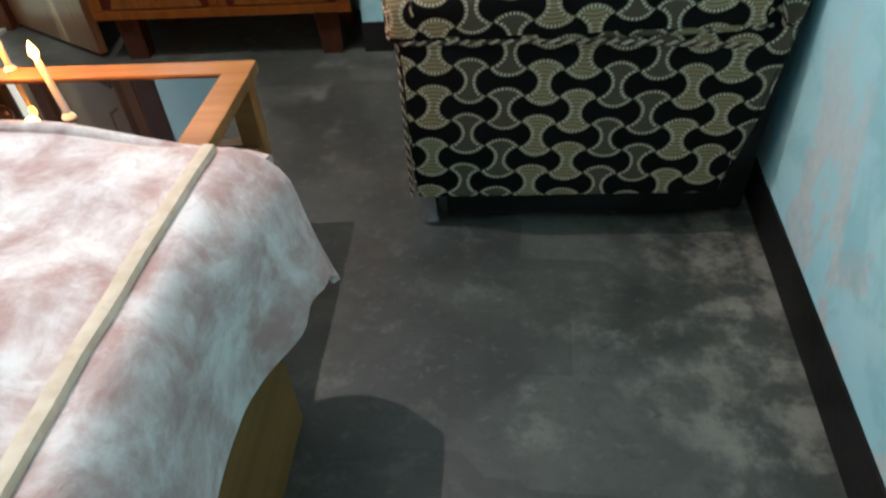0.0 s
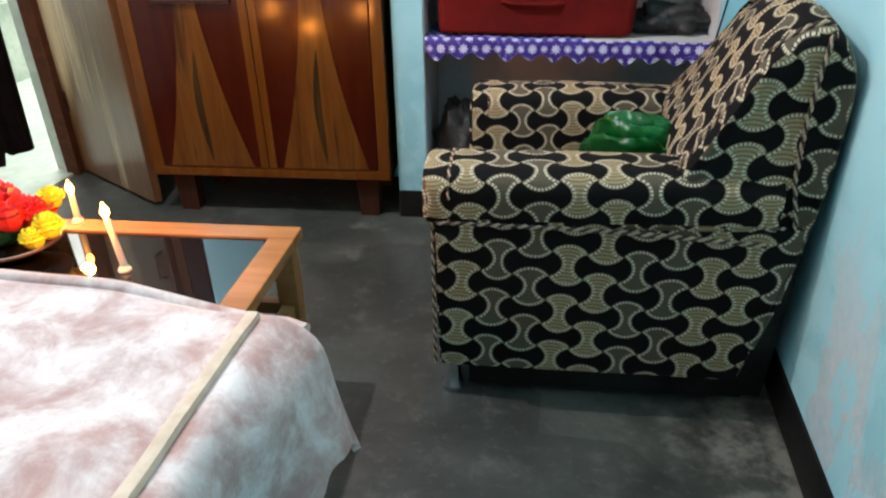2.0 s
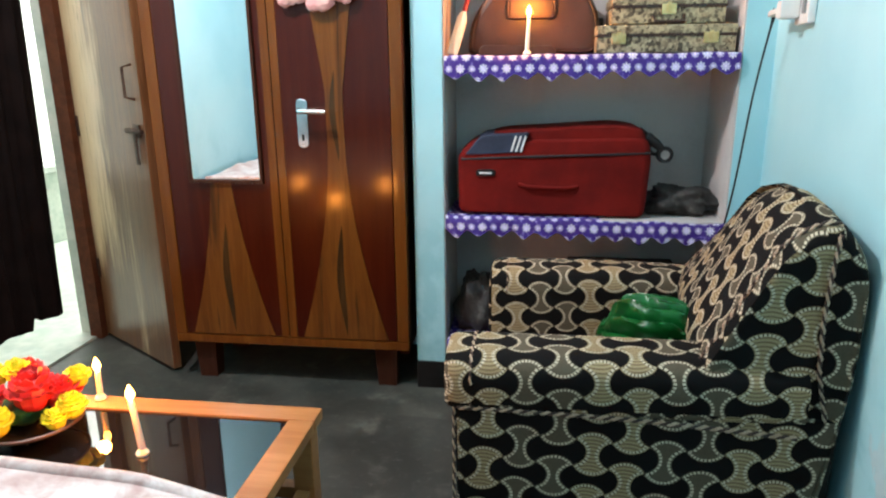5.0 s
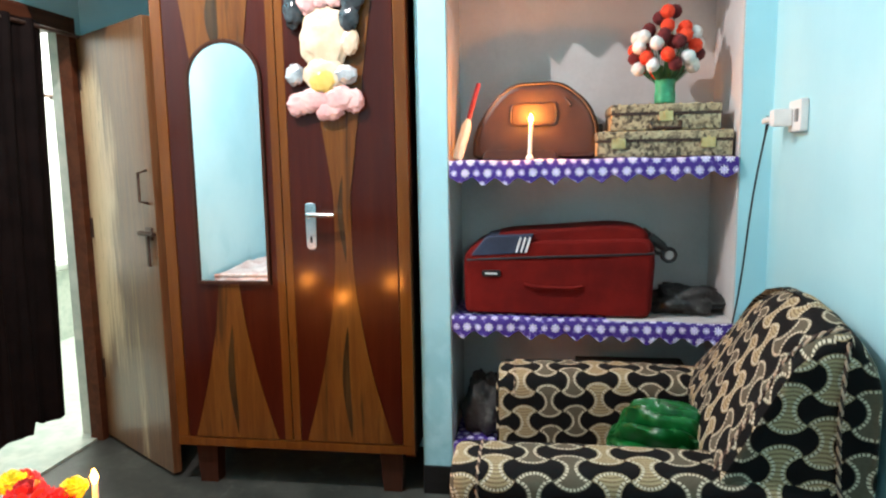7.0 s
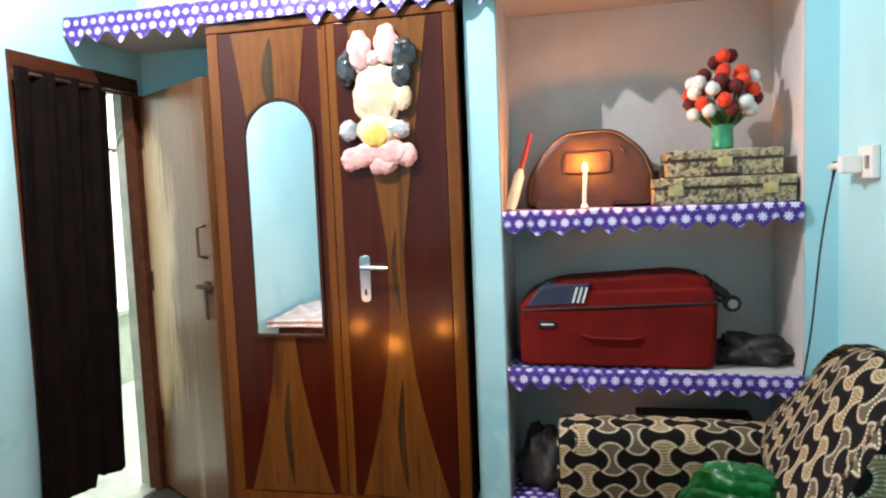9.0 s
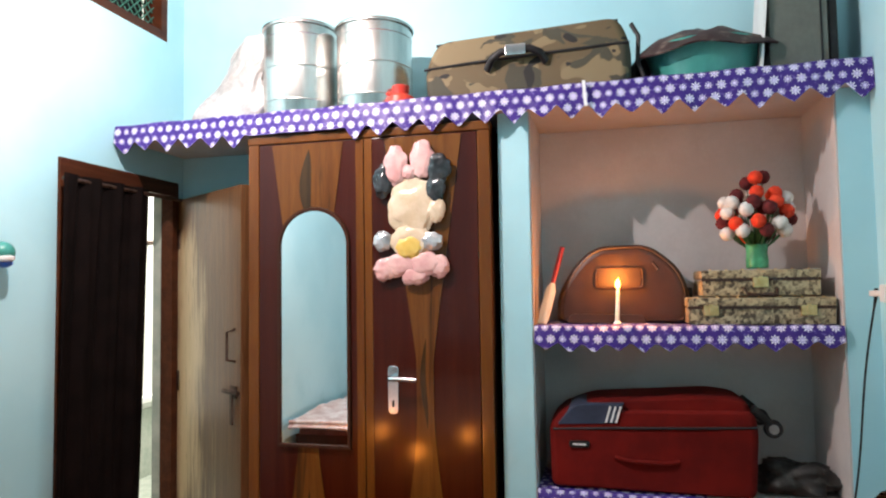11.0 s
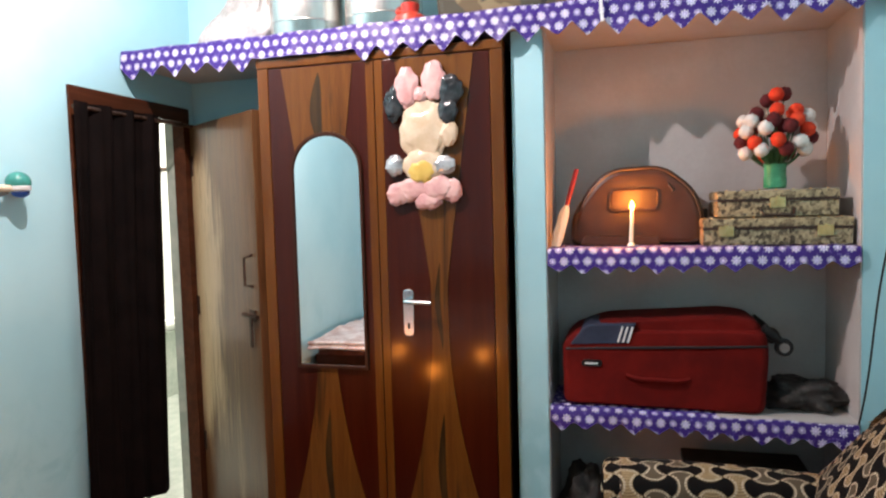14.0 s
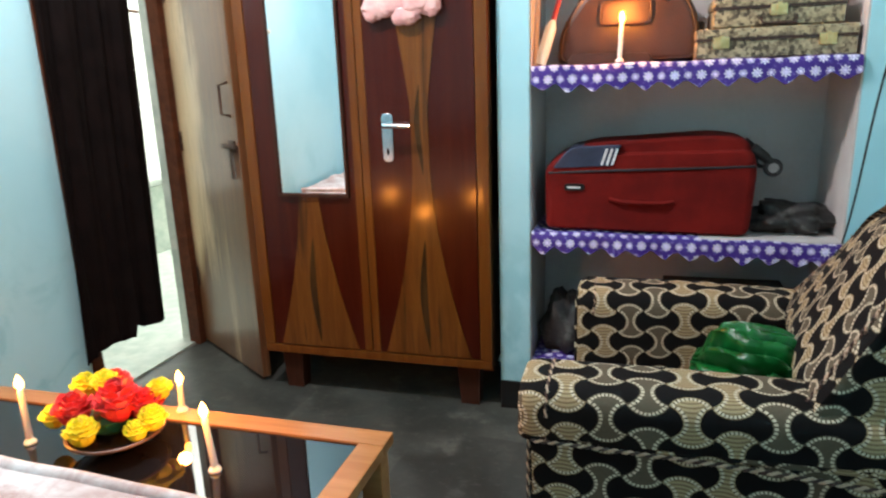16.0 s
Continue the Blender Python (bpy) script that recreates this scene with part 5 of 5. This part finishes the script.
# ---- socket and charger ----
def socket():
    y = -0.29
    x = wall_x(y)
    s = thing("wall_socket", "white wall socket with a plugged-in charger", "socket", (x, y, 1.375), turn=-4.9)
    part("plate", box(-0.022, -0.0005, -0.075, 0.055, -0.045, 0.045, 0.006), WHITE_PLASTIC, s)
    part("switch", box(-0.028, -0.021, -0.055, -0.03, -0.018, 0.018, 0.003), GREY_PLASTIC, s)
    ch = part("charger", box(-0.075, -0.022, 0.0, 0.05, -0.028, 0.022, 0.008), WHITE_PLASTIC, s, "white phone charger")
    part("charger_plug", box(-0.075, -0.03, 0.05, 0.13, -0.012, 0.004, 0.004), WHITE_PLASTIC, ch)
    part("plug_tip", box(-0.07, -0.04, 0.128, 0.17, -0.014, 0.003, 0.003), WHITE_PLASTIC, ch)
    c = thing("charging_cable", "thin black charging cable hanging down the wall", "cable")
    pts = []
    for k in range(19):
        t = k / 18
        yy = -0.135 + 0.175 * t + 0.02 * math.sin(t * 6)
        pts.append((wall_x(yy) - 0.055 - 0.03 * math.sin(t * 3.1) * 0.5 - 0.05 * t * t, yy - 0.0, 1.368 - 0.68 * t))
    part("cord", tube(pts, 0.0032, 8), BLACK_PLASTIC, c)
    part("connector", tube([(pts[0][0], pts[0][1], 1.385), pts[0], pts[1]], [0.006, 0.006, 0.0035], 8), BLACK_PLASTIC, c)


socket()


# ---- foil balloon on the wardrobe door ----
def foil_balloon():
    """Plain puffed lobes in the colours of the foil."""
    b = thing("foil_balloon", "puffed pink and cream foil balloon stuck on the wardrobe door", "balloon")
    spec = [((-1.575, 1.80), (0.038, 0.062), 4), ((-1.362, 1.835), (0.045, 0.055), 4), ((-1.375, 1.76), (0.035, 0.05), 4),
            ((-1.463, 1.70), (0.090, 0.105), 1), ((-1.375, 1.685), (0.034, 0.045), 1),
            ((-1.525, 1.855), (0.045, 0.072), 0), ((-1.425, 1.872), (0.046, 0.070), 0), ((-1.475, 1.825), (0.030, 0.028), 0),
            ((-1.47, 1.575), (0.075, 0.060), 1), ((-1.474, 1.555), (0.048, 0.046), 2),
            ((-1.578, 1.578), (0.036, 0.036), 3), ((-1.395, 1.572), (0.045, 0.032), 3),
            ((-1.570, 1.475), (0.042, 0.042), 0), ((-1.505, 1.490), (0.060, 0.045), 0), ((-1.420, 1.490), (0.060, 0.045), 0), ((-1.365, 1.480), (0.036, 0.042), 0), ((-1.455, 1.448), (0.050, 0.034), 0)]
    foils = [FOIL_PINK, FOIL_CREAM, FOIL_YELLOW, FOIL_CLEAR, FOIL_DARK]
    for k, ((x, z), (rx, rz), m) in enumerate(spec):
        bm = blob((x, -0.022 - 0.002 * (k % 3) - (0.010 if m == 2 else 0), z), (rx, 0.016, rz), 40, 24, None, 0.22, 7)
        part("lobe", bm, foils[m], b, smooth=70)


foil_balloon()


def paper_strip():
    bm = box(-0.849, -0.838, -0.034, -0.031, 2.018, 2.108)
    for v in bm.verts:
        if v.co.z < 2.05:
            v.co.x += 0.006
            v.co.y -= 0.004
    tagged(part("paper_strip", bm, WHITE_STRIPE, smooth=0), "narrow white paper strip hanging over the loft cloth", "paper")


paper_strip()


# ---- things on the loft slab ----
ZL = 2.092


def drum(x, y, r, h):
    d = thing("steel_drum", "tall round stainless steel storage drum on the loft slab", "drum", (x, y, ZL + 0.004), "steel drums")
    prof = [(r * 0.95, 0.0), (r * 0.97, 0.004), (r * 0.97, 0.05), (r * 0.985, 0.055), (r * 0.97, 0.06), (r * 0.97, h * 0.5), (r * 0.985, h * 0.5 + 0.005), (r * 0.97, h * 0.5 + 0.01), (r * 0.97, h * 0.86), (r * 0.985, h * 0.865), (r * 0.97, h * 0.87), (r * 0.97, h - 0.012)]
    part("body", lathe(prof, 48), STEEL, d)
    part("lid", lathe([(r * 0.98, h - 0.012), (r * 1.02, h - 0.009), (r * 1.028, h - 0.002), (r * 1.01, h + 0.004), (r * 0.9, h + 0.004), (0.02, h + 0.01)], 48), STEEL, d)
    return d


a_drum = drum(-1.99, 0.165, 0.155, 0.37)
b_drum = copy_thing(a_drum, pose(-1.668, 0.165, ZL + 0.004, 0, 0, 40))
b_drum.scale = (1, 1, 0.93)


def sack():
    bm = bmesh.new()
    rings = []
    for k in range(57):
        t = k / 56
        w = 0.20 * (1 - 0.55 * t) + 0.02 * math.sin(t * 9)
        d = 0.12 * (1 - 0.45 * t)
        cx = -2.30 + 0.15 * t
        ring = []
        for i in range(80):
            q = 2 * math.pi * i / 80
            crease = noise.noise(Vector((math.cos(q) * 3.2, math.sin(q) * 3.2, t * 4 + 2)))
            f = 1 - 0.22 * abs(crease) - 0.08 * abs(noise.noise(Vector((math.cos(q) * 8, math.sin(q) * 8, t * 11)))) + 0.10 * noise.noise(Vector((math.cos(q) * 2, math.sin(q) * 2, t * 5))) + 0.06 * math.sin(q * 7 + t * 4)
            ring.append((cx + w * f * math.cos(q), 0.17 + d * f * math.sin(q), ZL + 0.004 + 0.36 * t))
        rings.append(ring)
    loft(rings, bm)
    tagged(part("sack", bm, SACK, smooth=60), "crumpled white woven sack leaning beside the drums", "sack")


sack()


def red_toy():
    t = thing("toy_cup", "small red plastic toy cup near the slab edge", "toy", (-1.525, 0.05, ZL))
    part("cup", lathe([(0.045, 0), (0.06, 0.006), (0.055, 0.03), (0.03, 0.045), (0.034, 0.075), (0.030, 0.078), (0.02, 0.05)], 24), RED_TOY, t)
    part("handle", tube([(-0.05, 0, 0.02), (-0.085, 0, 0.03), (-0.08, 0, 0.055), (-0.03, 0, 0.05)], 0.008, 8), RED_TOY, t)


red_toy()


def camo_case():
    c = thing("camouflage_suitcase", "brown camouflage-print suitcase lying on the loft slab", "suitcase", (-1.055, 0.03, ZL + 0.005), turn=-1)
    c.scale = (0.98, 1, 1.16)
    out = rounded([(-0.375, 0.0), (0.375, 0.0), (0.385, 0.12), (0.345, 0.215), (-0.335, 0.195), (-0.385, 0.10)], [0.03, 0.03, 0.04, 0.04, 0.05, 0.04], 4)
    part("shell", swell(out, 0.0, 0.32, 0.035, 0.003), CAMO, c)
    part("zip", tube([(-0.38, 0.004, 0.105), (-0.2, -0.003, 0.112), (0.2, -0.003, 0.124), (0.378, 0.004, 0.130)], 0.005, 6), BLACK_PLASTIC, c)
    part("zip", tube([(-0.335, 0.02, 0.185), (0.34, 0.02, 0.205)], 0.005, 6), BLACK_PLASTIC, c)
    h = part("handle", tube([(-0.135, -0.002, 0.085), (-0.115, -0.025, 0.11), (-0.08, -0.034, 0.128), (0.03, -0.034, 0.132), (0.065, -0.025, 0.118), (0.082, -0.002, 0.095)], [0.014, 0.013, 0.012, 0.012, 0.013, 0.014], 10), BLACK_PLASTIC, c, "black grab handle")
    part("handle_badge", box(-0.06, 0.015, -0.050, -0.042, 0.112, 0.145, 0.003), CHROME, h)
    part("strap", tube([(0.385, 0.05, 0.20), (0.41, 0.05, 0.16), (0.405, 0.05, 0.08), (0.43, 0.05, 0.02)], 0.008, 8), BLACK_PLASTIC, c)


camo_case()


def basin():
    b = thing("basin", "teal plastic basin covered by a dark printed cloth", "basin", (-0.425, 0.20, ZL + 0.004))
    b.scale = (0.93, 0.9, 1.3)
    part("tub", lathe([(0.15, 0.0), (0.17, 0.006), (0.205, 0.10), (0.215, 0.115), (0.20, 0.115), (0.16, 0.02)], 40), TEAL, b)
    bm = bmesh.new()
    n = 40
    rings = [[(0.225 * k * math.cos(2 * math.pi * i / n) * (1 + 0.06 * math.sin(i * 1.1)), 0.20 * k * math.sin(2 * math.pi * i / n), 0.150 - 0.075 * k ** 2.4 + 0.008 * math.sin(i * 0.9 + k * 6)) for i in range(n)] for k in (0.05, 0.3, 0.55, 0.8, 0.93, 1.05, 1.15)]
    loft(rings, bm, False)
    thicken(bm, 0.006)
    bmesh.ops.translate(bm, vec=(-0.425, 0.20, ZL + 0.062), verts=bm.verts)
    tagged(part("cover_cloth", bm, MAROON_CLOTH, smooth=70), "dark maroon printed cloth draped over the basin", "cloth")


basin()


def corner_case():
    c = thing("upright_case", "olive grey case standing upright in the corner of the slab", "case", (-0.105, 0.06, ZL + 0.004), turn=-3)
    part("body", box(-0.125, 0.055, 0.0, 0.25, 0.0, 0.42, 0.012), OLIVE_BOX, c)
    part("edge_band", box(0.057, 0.085, 0.01, 0.25, 0.0, 0.42, 0.008), BLACK_PLASTIC, c)
    part("seam", box(0.03, 0.036, -0.003, 0.01, 0.01, 0.41, 0.001), BLACK_PLASTIC, c)
    bm = box(-0.004, 0.004, 0.0, 0.26, 0, 0.42, 0.001)
    bmesh.ops.transform(bm, matrix=pose(-0.262, 0.05, ZL + 0.005, 0, 5, -3), verts=bm.verts)
    tagged(part("board", bm, WHITE_PLASTIC), "thin white board leaning on the upright case", "board")


corner_case()


# ---- ventilator, wall rail, hall rail ----
def ventilator():
    v = thing("window_1", "small high ventilator with green mesh and red-brown frame", "window", (XL, 0, 0), kind="structure")
    for y0, y1 in ((V0, V0 + 0.045), (V1 - 0.045, V1)):
        part("window_frame", box(-0.10, -0.004, y0, y1, VZ0, VZ1, 0.003), FRAME_WOOD, v)
    for z0, z1 in ((VZ0, VZ0 + 0.045), (VZ1 - 0.045, VZ1)):
        part("window_frame", box(-0.10, -0.004, V0 + 0.045, V1 - 0.045, z0, z1, 0.003), FRAME_WOOD, v)
    a, b, c, d = V0 + 0.045, V1 - 0.045, VZ0 + 0.045, VZ1 - 0.045
    step = 0.045
    k = -int((d - c) / step) - 1
    bm = bmesh.new()
    while k * step < b - a:
        for sgn in (1, -1):
            y0 = a + k * step
            t0, t1 = max(0.0, (a - y0) / (d - c)), min(1.0, (b - y0) / (d - c))
            if t1 > t0:
                p = [(-0.05 + 0.004 * sgn, y0 + (d - c) * t, (c + (d - c) * t) if sgn > 0 else (d - (d - c) * t)) for t in (t0, t1)]
                tube(p, 0.0035, 5, bm)
        k += 1
    part("mesh_grille", bm, mottled("green_wire", (0.02, 0.11, 0.08), (0.04, 0.16, 0.12), 30, 0.5), v, "green diamond wire mesh")
    # black plate stands in for the darkness behind the mesh
    part("dark_backing", box(-0.118, -0.112, V0 + 0.04, V1 - 0.04, VZ0 + 0.03, VZ1 - 0.03), BLACK_BAND, v)


ventilator()


def wall_rail():
    r = thing("wall_rail", "pale wooden wall rail ending in a teal glass knob", "rail")
    x = XL + 0.042
    part("bar", tube([(x, -1.25, 1.522), (x, -0.60, 1.522)], 0.012, 10), WILLOW, r)
    part("knob", blob((x, -0.572, 1.542), (0.036, 0.040, 0.036), 20, 14), TEAL, r, "teal glass knob")
    part("band", lathe([(0.02, -0.02), (0.037, -0.012), (0.038, -0.002), (0.03, 0.004)], 20, center=(x, -0.572, 1.53)), WHITE_PLASTIC, r)
    part("knob_foot", blob((x, -0.566, 1.508), (0.026, 0.028, 0.016), 16, 10), BLUE_PLASTIC, r, "blue plastic foot")
    for y in (-1.15, -0.62):
        part("bracket", tube([(XL + 0.001, y, 1.50), (x, y, 1.512)], 0.010, 8), GREY_PLASTIC, r)


wall_rail()
